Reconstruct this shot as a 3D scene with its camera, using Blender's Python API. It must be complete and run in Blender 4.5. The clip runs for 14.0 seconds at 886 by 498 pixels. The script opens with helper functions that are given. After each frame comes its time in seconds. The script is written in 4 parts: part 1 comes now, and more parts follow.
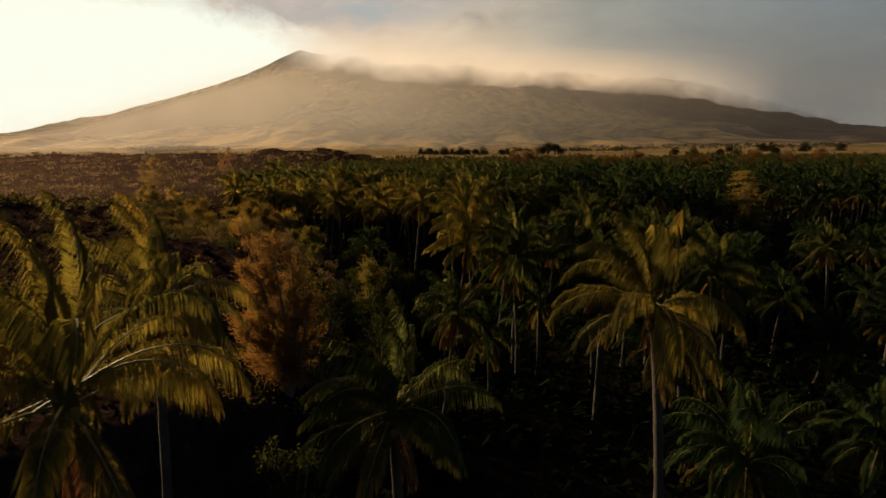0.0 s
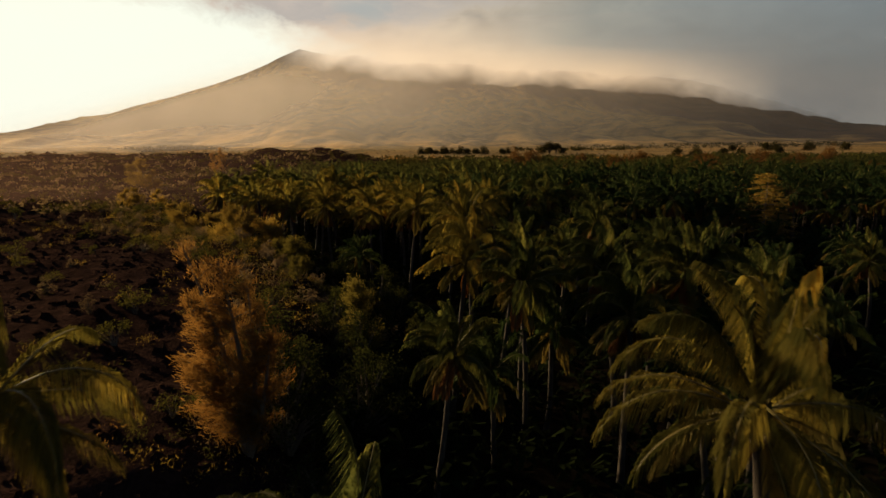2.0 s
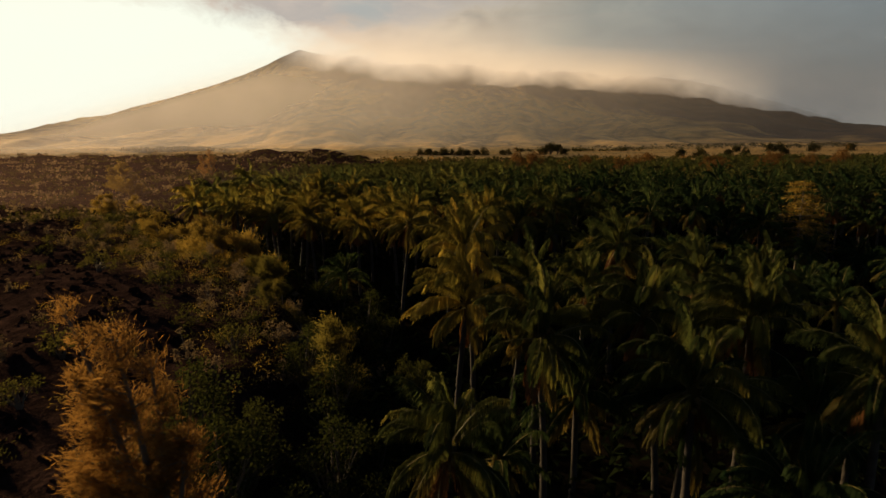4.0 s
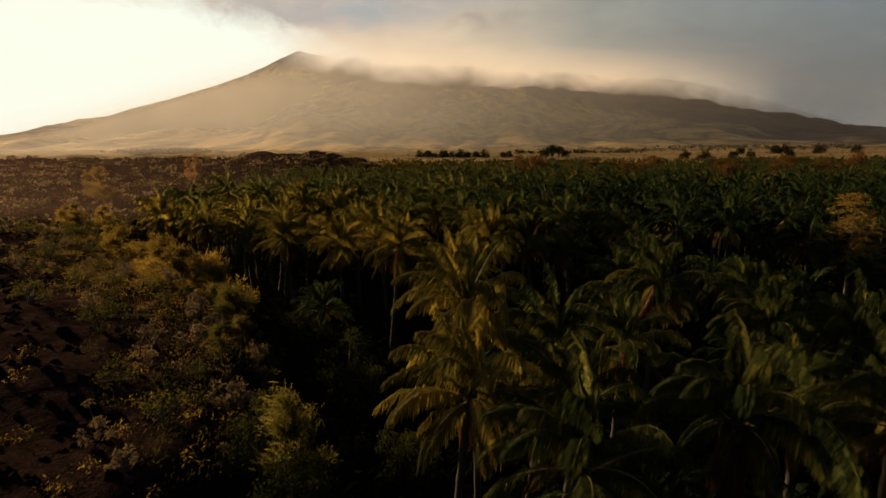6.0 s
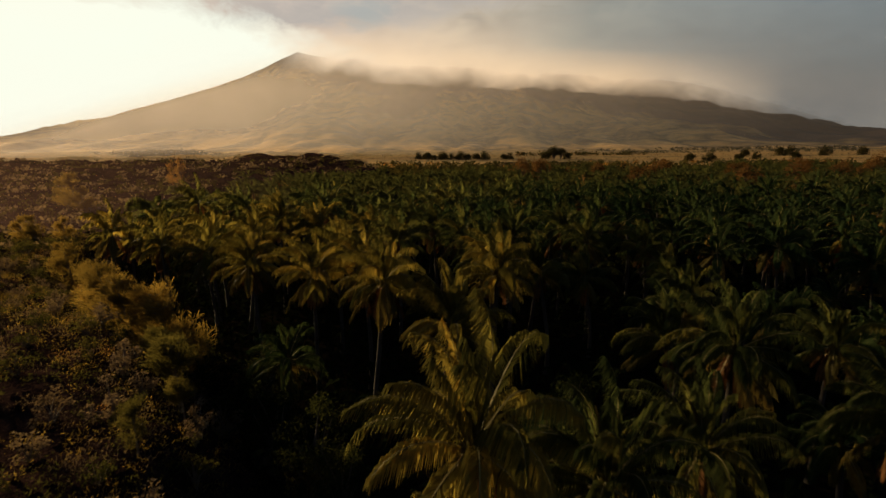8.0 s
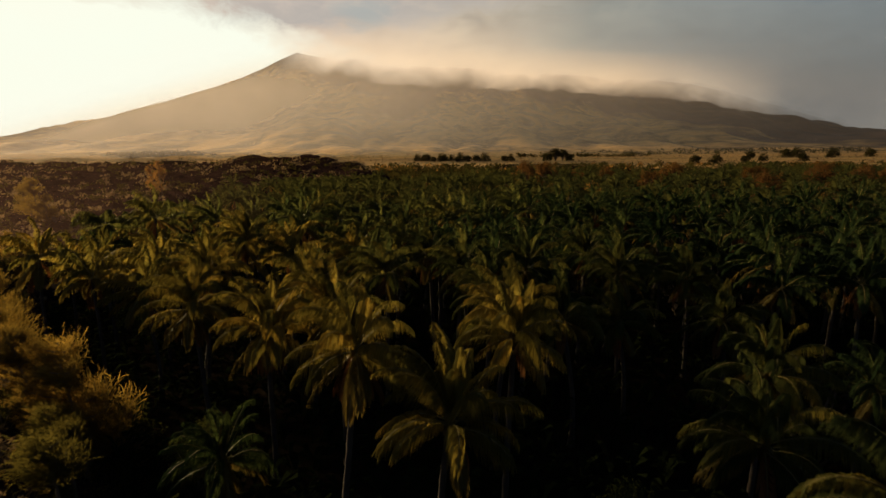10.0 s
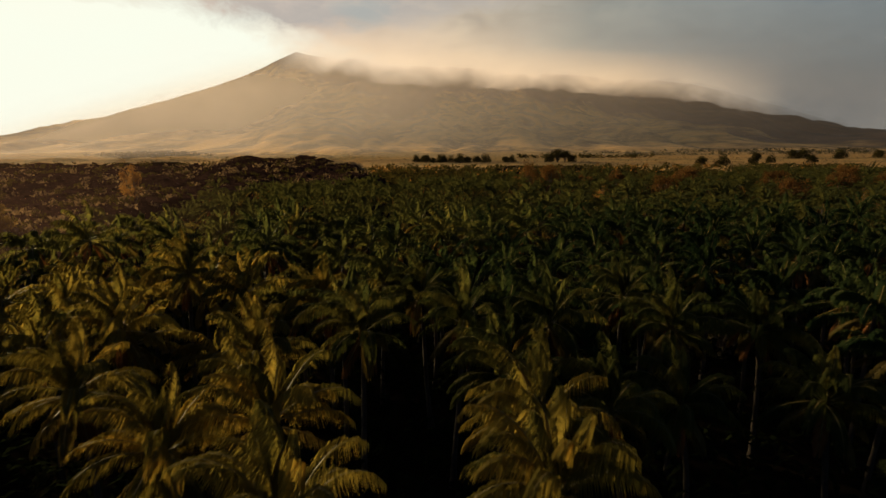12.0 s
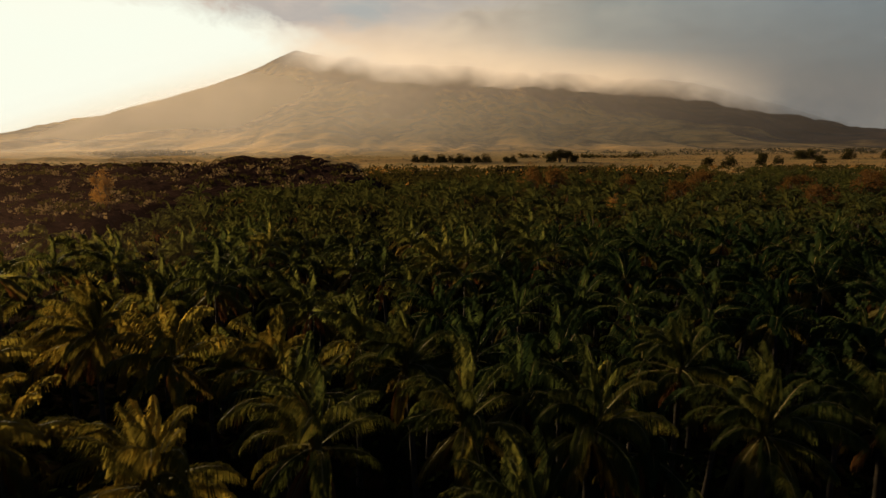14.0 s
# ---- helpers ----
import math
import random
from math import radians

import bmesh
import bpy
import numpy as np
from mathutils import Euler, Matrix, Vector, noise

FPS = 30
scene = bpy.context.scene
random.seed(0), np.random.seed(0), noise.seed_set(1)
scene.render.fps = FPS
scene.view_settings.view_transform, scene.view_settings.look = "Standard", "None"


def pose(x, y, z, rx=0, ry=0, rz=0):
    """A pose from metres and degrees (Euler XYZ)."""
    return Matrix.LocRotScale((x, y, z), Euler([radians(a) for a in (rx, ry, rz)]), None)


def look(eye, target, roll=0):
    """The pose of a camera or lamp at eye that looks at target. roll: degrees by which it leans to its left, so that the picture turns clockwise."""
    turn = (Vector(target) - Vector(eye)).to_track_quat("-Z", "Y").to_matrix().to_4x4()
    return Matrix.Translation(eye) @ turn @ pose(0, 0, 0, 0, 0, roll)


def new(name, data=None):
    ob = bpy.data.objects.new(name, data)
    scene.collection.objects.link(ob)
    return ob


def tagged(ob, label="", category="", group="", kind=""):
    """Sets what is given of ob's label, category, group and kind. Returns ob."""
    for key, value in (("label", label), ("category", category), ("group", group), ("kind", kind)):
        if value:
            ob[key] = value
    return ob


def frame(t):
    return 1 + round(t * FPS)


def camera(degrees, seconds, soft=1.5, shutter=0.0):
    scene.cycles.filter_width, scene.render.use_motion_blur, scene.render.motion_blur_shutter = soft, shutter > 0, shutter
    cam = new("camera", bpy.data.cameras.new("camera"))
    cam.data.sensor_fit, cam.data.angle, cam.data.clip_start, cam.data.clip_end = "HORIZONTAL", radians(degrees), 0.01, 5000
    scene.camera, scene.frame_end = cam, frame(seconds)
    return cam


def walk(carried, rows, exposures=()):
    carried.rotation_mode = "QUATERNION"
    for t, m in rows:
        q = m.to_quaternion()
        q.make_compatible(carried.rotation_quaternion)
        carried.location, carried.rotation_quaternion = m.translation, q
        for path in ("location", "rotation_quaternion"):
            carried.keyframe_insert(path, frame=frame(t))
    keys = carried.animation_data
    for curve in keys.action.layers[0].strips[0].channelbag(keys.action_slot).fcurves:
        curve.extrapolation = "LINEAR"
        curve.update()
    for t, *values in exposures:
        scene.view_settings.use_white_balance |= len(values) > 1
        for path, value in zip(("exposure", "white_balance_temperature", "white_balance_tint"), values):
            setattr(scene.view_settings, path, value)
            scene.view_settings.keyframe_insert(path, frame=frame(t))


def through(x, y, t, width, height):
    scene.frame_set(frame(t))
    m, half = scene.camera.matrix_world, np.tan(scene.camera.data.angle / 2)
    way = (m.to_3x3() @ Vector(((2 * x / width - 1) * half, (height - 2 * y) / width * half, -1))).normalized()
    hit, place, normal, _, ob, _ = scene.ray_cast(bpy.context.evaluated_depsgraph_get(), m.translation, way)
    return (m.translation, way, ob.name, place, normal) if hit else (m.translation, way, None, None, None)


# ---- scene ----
# The camera: a drone gliding level and forward over the grove
cam = camera(73.0, 14.0, soft=1.5, shutter=0.5)
# seconds, place, yaw to the left, pitch, lean
PATH = [
    (0, (0.488, 4.606, 21.085), 2.390, -10.814, -0.36),
    (0.5, (0.507, 6.232, 21.094), 2.401, -10.853, -0.37),
    (1, (0.523, 8.013, 21.122), 2.410, -10.879, -0.38),
    (1.5, (0.536, 9.945, 21.165), 2.417, -10.893, -0.40),
    (2, (0.545, 12.017, 21.221), 2.422, -10.896, -0.41),
    (2.5, (0.548, 14.219, 21.287), 2.426, -10.891, -0.42),
    (3, (0.546, 16.536, 21.363), 2.428, -10.878, -0.42),
    (3.5, (0.538, 18.956, 21.445), 2.429, -10.860, -0.43),
    (4, (0.523, 21.465, 21.533), 2.428, -10.836, -0.44),
    (4.5, (0.502, 24.052, 21.625), 2.426, -10.808, -0.44),
    (5, (0.474, 26.708, 21.721), 2.423, -10.777, -0.44),
    (5.5, (0.439, 29.426, 21.820), 2.419, -10.745, -0.44),
    (6, (0.398, 32.201, 21.920), 2.414, -10.712, -0.44),
    (6.5, (0.350, 35.030, 22.023), 2.408, -10.680, -0.44),
    (7, (0.297, 37.915, 22.128), 2.402, -10.648, -0.44),
    (7.5, (0.238, 40.857, 22.235), 2.395, -10.619, -0.43),
    (8, (0.175, 43.860, 22.344), 2.387, -10.592, -0.43),
    (8.5, (0.108, 46.928, 22.457), 2.379, -10.568, -0.42),
    (9, (0.038, 50.065, 22.575), 2.371, -10.548, -0.41),
    (9.5, (-0.034, 53.272, 22.698), 2.362, -10.533, -0.40),
    (10, (-0.107, 56.549, 22.828), 2.354, -10.523, -0.39),
    (10.5, (-0.180, 59.891, 22.967), 2.345, -10.519, -0.37),
    (11, (-0.250, 63.287, 23.117), 2.337, -10.520, -0.36),
    (11.5, (-0.317, 66.716, 23.280), 2.329, -10.528, -0.34),
    (12, (-0.379, 70.151, 23.459), 2.321, -10.542, -0.33),
    (12.5, (-0.434, 73.548, 23.655), 2.313, -10.563, -0.31),
    (13, (-0.481, 76.853, 23.873), 2.306, -10.590, -0.29),
    (13.5, (-0.516, 79.990, 24.115), 2.300, -10.625, -0.26),
    (14, (-0.539, 82.865, 24.384), 2.295, -10.667, -0.24),
]
walk(cam, [(t, pose(*eye, 90 + pitch, 0, yaw) @ pose(0, 0, 0, 0, 0, roll)) for t, eye, yaw, pitch, roll in PATH], [(0, 0.35), (14, 0.33)])

# ---- light ----
SUN_AZ, SUN_EL = radians(58), radians(15)          # left of the way ahead, above the horizon
world = bpy.data.worlds.new("sky")
scene.world = world
world.use_nodes = True
wn = world.node_tree
sky = wn.nodes.new("ShaderNodeTexSky")
sky.sky_type, sky.sun_disc = "NISHITA", False
sky.sun_elevation, sky.sun_rotation = SUN_EL, -SUN_AZ
sky.air_density, sky.dust_density = 0.8, 0.6
wn.links.new(sky.outputs[0], wn.nodes["Background"].inputs[0])
wn.nodes["Background"].inputs[1].default_value = 0.036
sun_dir = Vector((-math.sin(SUN_AZ) * math.cos(SUN_EL), math.cos(SUN_AZ) * math.cos(SUN_EL), math.sin(SUN_EL)))
sun = new("sun", bpy.data.lights.new("sun", "SUN"))
sun.data.energy, sun.data.angle, sun.data.color = 5.0, radians(5.0), (1.0, 0.77, 0.41)
sun.matrix_world = look(sun_dir * 300, (0, 0, 0))


# ---- materials ----
class Mat:
    """A node material with a few shorthands."""

    def __init__(self, name):
        self.m = bpy.data.materials.new(name)
        self.m.use_nodes = True
        self.t = self.m.node_tree
        self.b = self.t.nodes["Principled BSDF"]
        self.out = self.t.nodes["Material Output"]

    def node(self, kind, **values):
        n = self.t.nodes.new("ShaderNode" + kind)
        for key, value in values.items():
            n.inputs[key.replace("_", " ")].default_value = value
        return n

    def link(self, a, b):
        self.t.links.new(a, b)

    def noise(self, scale, detail=4.0, rough=0.6, co=None):
        n = self.node("TexNoise", Scale=scale, Detail=detail, Roughness=rough)
        if co is None:
            co = self.node("TexCoord").outputs["Object"]
        self.link(co, n.inputs["Vector"])
        return n.outputs["Fac"]

    def ramp(self, fac, stops):
        n = self.t.nodes.new("ShaderNodeValToRGB")
        while len(n.color_ramp.elements) < len(stops):
            n.color_ramp.elements.new(0.5)
        for e, (p, c) in zip(n.color_ramp.elements, stops):
            e.position, e.color = p, (*c, 1) if len(c) == 3 else c
        self.link(fac, n.inputs[0])
        return n.outputs[0]

    def mix(self, fac, a, b, mode="MIX"):
        n = self.t.nodes.new("ShaderNodeMix")
        n.data_type, n.blend_type = "RGBA", mode
        for socket, value in ((n.inputs[0], fac), (n.inputs[6], a), (n.inputs[7], b)):
            if isinstance(value, (int, float)):
                socket.default_value = value
            elif isinstance(value, tuple):
                socket.default_value = (*value, 1)
            else:
                self.link(value, socket)
        return n.outputs[2]

    def maths(self, op, a, b=0.0):
        n = self.t.nodes.new("ShaderNodeMath")
        n.operation = op
        for socket, value in zip(n.inputs, (a, b)):
            if isinstance(value, (int, float)):
                socket.default_value = value
            else:
                self.link(value, socket)
        return n.outputs[0]

    def bump(self, height, strength, distance):
        n = self.node("Bump", Strength=strength, Distance=distance)
        self.link(height, n.inputs["Height"])
        self.link(n.outputs[0], self.b.inputs["Normal"])


def leaf_material(name, low, high, through=0.35, gloss=0.5, tint=None, joined=False, clear=1.3, face=0.68):
    """Foliage: two tones that vary by piece and along the leaf, part of the light passing through."""
    k = Mat(name)
    info = k.maths("MULTIPLY", k.noise(0.16, 2), 0.8) if joined else k.node("ObjectInfo").outputs["Random"]
    island = k.node("NewGeometry").outputs["Random Per Island"]
    fac = k.maths("ADD", k.maths("MULTIPLY", info, 0.55), k.maths("MULTIPLY", island, 0.18))
    fac = k.maths("ADD", fac, k.maths("MULTIPLY", k.noise(1.7, 3), 0.3))
    col = k.ramp(fac, [(0.12, low), (0.68, high)] + ([(0.9, tint)] if tint else []))
    k.link(k.mix(1.0, col, (face, face, face), "MULTIPLY"), k.b.inputs["Base Color"])
    k.b.inputs["Roughness"].default_value = gloss
    k.b.inputs["Specular IOR Level"].default_value = 0.0
    t = k.node("BsdfTranslucent")
    k.link(k.mix(1.0, col, (clear, clear * 0.85, clear * 0.58), "MULTIPLY"), t.inputs[0])
    s = k.node("MixShader")
    s.inputs[0].default_value = through
    k.link(k.b.outputs[0], s.inputs[1])
    k.link(t.outputs[0], s.inputs[2])
    k.link(s.outputs[0], k.out.inputs[0])
    return k.m


def rough_material(name, stops, scale, bump=0.5, depth=0.1, rough=0.9, fine=6.0):
    k = Mat(name)
    a = k.noise(scale, 6, 0.65)
    b = k.noise(scale * fine, 5, 0.6)
    fac = k.maths("ADD", k.maths("MULTIPLY", a, 0.65), k.maths("MULTIPLY", b, 0.35))
    k.link(k.ramp(fac, stops), k.b.inputs["Base Color"])
    k.b.inputs["Roughness"].default_value = rough
    k.b.inputs["Specular IOR Level"].default_value = 0.0 if rough > 0.9 else 0.2
    k.bump(fac, bump, depth)
    return k.m


# three copies of one frond colour: sunlit gold, shaded and deep shade
M_FROND_LIT = leaf_material("palm_green", (0.040, 0.044, 0.013), (0.152, 0.126, 0.030), 0.5, 0.55, (0.25, 0.18, 0.036), False, 2.6, 0.72)
M_FROND_SHADED = leaf_material("palm_shaded_green", (0.018, 0.030, 0.013), (0.074, 0.080, 0.025), 0.5, 0.55, (0.15, 0.124, 0.031), False, 2.6, 0.62)
M_FROND_DEEP_SHADE = leaf_material("palm_deep_shade_green", (0.015, 0.032, 0.014), (0.053, 0.074, 0.027), 0.5, 0.55, None, False, 1.4, 0.6)
M_GROVE = leaf_material("palm_green_grove", (0.022, 0.033, 0.014), (0.077, 0.079, 0.027), 0.42, 0.6, None, True, 1.7)
M_OLD = leaf_material("palm_yellowed", (0.085, 0.072, 0.023), (0.155, 0.12, 0.038), 0.5, 0.6)
M_DEAD = leaf_material("palm_dead", (0.13, 0.06, 0.022), (0.20, 0.09, 0.035), 0.2, 0.8)
M_RIB = rough_material("palm_rib", [(0.3, (0.10, 0.08, 0.022)), (0.7, (0.21, 0.155, 0.05))], 2.0, 0.2, 0.01, 0.6)
M_TRUNK = rough_material("palm_bark", [(0.3, (0.022, 0.016, 0.012)), (0.5, (0.046, 0.034, 0.027)), (0.75, (0.090, 0.068, 0.055))], 1.6, 0.6, 0.03, 0.85)
M_NUT = rough_material("coconut_husk", [(0.3, (0.10, 0.07, 0.02)), (0.7, (0.22, 0.13, 0.04))], 4.0, 0.3, 0.01, 0.6)
M_RUST = leaf_material("ironwood_rust", (0.075, 0.040, 0.014), (0.170, 0.096, 0.032), 0.5, 0.7, None, False, 2.2)
M_BROWN = leaf_material("tree_rust_brown", (0.075, 0.042, 0.016), (0.150, 0.080, 0.030), 0.45, 0.7)
M_OLIVE = leaf_material("ironwood_olive", (0.075, 0.056, 0.016), (0.165, 0.116, 0.030), 0.5, 0.7, None, False, 2.3)
M_SPIRE = leaf_material("ironwood_green", (0.044, 0.043, 0.013), (0.10, 0.086, 0.024), 0.5, 0.7, None, False, 1.9)
M_BUSH = leaf_material("shrub_green", (0.030, 0.035, 0.011), (0.082, 0.076, 0.022), 0.45, 0.6)
# the shrub green again, darkened because these trees should stand in shade
M_LEAF_SHADED = leaf_material("broadleaf_shaded_green", (0.016, 0.024, 0.008), (0.048, 0.052, 0.017), 0.4, 0.6)
M_DRY = leaf_material("shrub_dry", (0.11, 0.08, 0.05), (0.21, 0.155, 0.10), 0.3, 0.8)
# near-black leaves that stand for the shade between the palms
M_UNDER_SHADE = leaf_material("undergrowth", (0.006, 0.009, 0.004), (0.013, 0.017, 0.006), 0.08, 0.6)
M_FAR = leaf_material("tree_dark", (0.030, 0.032, 0.012), (0.07, 0.06, 0.02), 0.25, 0.7)
M_WOOD = rough_material("bark", [(0.3, (0.07, 0.05, 0.035)), (0.7, (0.18, 0.13, 0.09))], 2.5, 0.5, 0.02)
# litter taken near black to hold the shade under the crowns
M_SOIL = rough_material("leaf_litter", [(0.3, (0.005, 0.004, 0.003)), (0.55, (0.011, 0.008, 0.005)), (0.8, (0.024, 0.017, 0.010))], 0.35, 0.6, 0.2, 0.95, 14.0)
M_LAVA = rough_material("lava", [(0.35, (0.010, 0.006, 0.005)), (0.50, (0.026, 0.014, 0.011)), (0.62, (0.046, 0.024, 0.018)), (0.8, (0.10, 0.055, 0.039))], 0.5, 1.0, 0.9, 0.95, 7.0)


def field_material():
    """Dry standing grass in broad patches; the upright stalks catch the low light sidelong."""
    k = Mat("dry_field")
    rows = k.node("Mapping")
    rows.inputs["Scale"].default_value = (0.22, 1.0, 1.0)
    rows.inputs["Rotation"].default_value = (0, 0, 0.12)
    k.link(k.node("TexCoord").outputs["Object"], rows.inputs[0])
    fac = k.maths("ADD", k.maths("MULTIPLY", k.noise(0.007, 5, 0.6, rows.outputs[0]), 0.72), k.maths("MULTIPLY", k.noise(0.22, 5, 0.6), 0.28))
    col = k.ramp(fac, [(0.36, (0.055, 0.046, 0.019)), (0.44, (0.30, 0.165, 0.050)), (0.50, (0.085, 0.068, 0.025)), (0.55, (0.31, 0.175, 0.053)), (0.63, (0.065, 0.055, 0.022))])
    k.link(col, k.b.inputs["Base Color"])
    k.b.inputs["Roughness"].default_value = 0.95
    stalk = k.node("BsdfDiffuse")
    k.link(col, stalk.inputs[0])
    k.link(k.node("CombineXYZ", X=-0.75, Y=-0.1, Z=0.65).outputs[0], stalk.inputs["Normal"])
    s = k.node("MixShader")
    s.inputs[0].default_value = 0.6
    k.link(k.b.outputs[0], s.inputs[1])
    k.link(stalk.outputs[0], s.inputs[2])
    k.link(s.outputs[0], k.out.inputs[0])
    return k.m


M_FIELD = field_material()


# ---- building helpers ----
def mesh_of(name, verts, faces, mats, index=None, smooth=False):
    me = bpy.data.meshes.new(name)
    me.from_pydata([tuple(v) for v in verts], [], faces)
    for m in mats:
        me.materials.append(m)
    if index is not None:
        me.polygons.foreach_set("material_index", np.asarray(index, dtype=np.int32))
    if smooth:
        me.polygons.foreach_set("use_smooth", np.ones(len(me.polygons), dtype=bool))
    me.update()
    return me


def part(name, me, parent, m=None, label=""):
    ob = new(name, me)
    ob.parent = parent
    if m is not None:
        ob.matrix_local = m
    return tagged(ob, label)


def fbm(x, y, scale, octaves=4, seed=0.0):
    """Sum of sines and value noise, on arrays."""
    total, amp = np.zeros_like(x, dtype=float), 1.0
    for o in range(octaves):
        f = 2.0 ** o / scale
        xs, ys = x * f + seed * 17.3 + o * 31.7, y * f - seed * 9.1 + o * 11.9
        xi, yi = np.floor(xs), np.floor(ys)
        u, v = xs - xi, ys - yi
        u, v = u * u * (3 - 2 * u), v * v * (3 - 2 * v)
        h = lambda a, b: np.modf(np.abs(np.sin(a * 127.1 + b * 311.7 + 4.1) * 43758.5453))[0]
        n = (h(xi, yi) * (1 - u) + h(xi + 1, yi) * u) * (1 - v) + (h(xi, yi + 1) * (1 - u) + h(xi + 1, yi + 1) * u) * v
        total += amp * (n - 0.5)
        amp *= 0.5
    return total


def smooth(a, b, x):
    t = np.clip((x - a) / (b - a), 0, 1)
    return t * t * (3 - 2 * t)


# ---- plan of the ground ----
# western edge of the grove, where the lava flow begins: y, x
EDGE = [(-400, -60), (0, -17), (25, -14), (40, -7), (60, -7), (75, -10), (88, -18), (98, -29), (110, -42), (130, -52),
        (160, -62), (195, -66), (250, -80), (290, -55), (340, -30), (420, -60), (700, -110), (5000, -700)]


def edge_x(y):
    return np.interp(y, [e[0] for e in EDGE], [e[1] for e in EDGE])


def lava_end(x, y):
    """How far the flow reaches towards the fields."""
    return 440 + 170 * np.exp(-((x / np.maximum(y, 50) + 0.27) / 0.10) ** 2) + 60 * fbm(x, y, 110, 3, 4.0)


def ground_z(x, y):
    x, y = np.asarray(x, float), np.asarray(y, float)
    off = edge_x(y) - x
    rise = smooth(0.0, 9.0, off + 3 * fbm(x, y, 12, 2, 3.0))
    lift = 7.6 - 7 * smooth(0, 140, y - lava_end(x, y))
    rough = (fbm(x, y, 26, 5, 1.0) * 2.6 + np.abs(fbm(x, y, 7, 3, 7.0)) * 1.6) * (1 + smooth(150, 700, y) * 1.5)
    far = smooth(420, 600, y) * (1 - rise) * (0.3 + fbm(x, y, 300, 4, 5.0) * 1.6)
    return rise * (lift + rough - 2.0) + (1 - rise) * fbm(x, y, 9, 3, 2.0) * 0.5 + far


def build_ground():
    def steps(near, far, fine, grow):
        v, s = [near], fine
        while v[-1] < far:
            v.append(v[-1] + s)
            if v[-1] > 140:
                s *= grow
        return v
    right = steps(0, 5200, 1.9, 1.05)
    xs = np.array([-v for v in right[:0:-1]] + right)
    ys = np.array([-600, -300, -150, -80, -40, -20] + steps(-10, 4900, 1.9, 1.045))
    gx, gy = np.meshgrid(xs, ys)
    gz = ground_z(gx, gy)
    nx, ny = len(xs), len(ys)
    verts = np.stack([gx, gy, gz], -1).reshape(-1, 3)
    i = np.arange(nx * ny).reshape(ny, nx)
    faces = np.stack([i[:-1, :-1], i[:-1, 1:], i[1:, 1:], i[1:, :-1]], -1).reshape(-1, 4)
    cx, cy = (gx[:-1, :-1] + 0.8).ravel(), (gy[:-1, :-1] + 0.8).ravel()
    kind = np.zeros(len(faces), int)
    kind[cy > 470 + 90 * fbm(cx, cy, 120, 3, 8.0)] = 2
    kind[((cx - 68) / 52) ** 2 + ((cy - 500) / 75) ** 2 < 1 + 1.6 * fbm(cx, cy, 60, 3, 6.0)] = 0      # a dark patch between grove and fields
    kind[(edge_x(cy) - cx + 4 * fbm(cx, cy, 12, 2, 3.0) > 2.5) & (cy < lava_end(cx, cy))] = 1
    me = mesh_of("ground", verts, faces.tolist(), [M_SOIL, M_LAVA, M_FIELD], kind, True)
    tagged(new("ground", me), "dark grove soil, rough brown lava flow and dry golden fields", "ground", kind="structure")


build_ground()


# ---- the volcano, the clouds and the haze sheets ----
# the ridge line as seen along its length: x over y, height over y
RIDGE = [(-1.30, 0.000), (-0.832, 0.005), (-0.718, 0.012), (-0.680, 0.022), (-0.645, 0.031), (-0.600, 0.036), (-0.540, 0.050), (-0.480, 0.065),
         (-0.420, 0.081), (-0.370, 0.096), (-0.326, 0.112), (-0.297, 0.126), (-0.272, 0.1365), (-0.250, 0.130), (-0.215, 0.124), (-0.160, 0.124), (-0.120, 0.118),
         (-0.05, 0.111), (0.03, 0.106), (0.10, 0.101), (0.16, 0.097), (0.245, 0.091), (0.342, 0.081), (0.432, 0.063), (0.520, 0.036), (0.615, 0.010), (0.677, -0.008), (0.80, -0.02), (1.4, -0.02)]
MOUNTAIN_Y = 4000.0


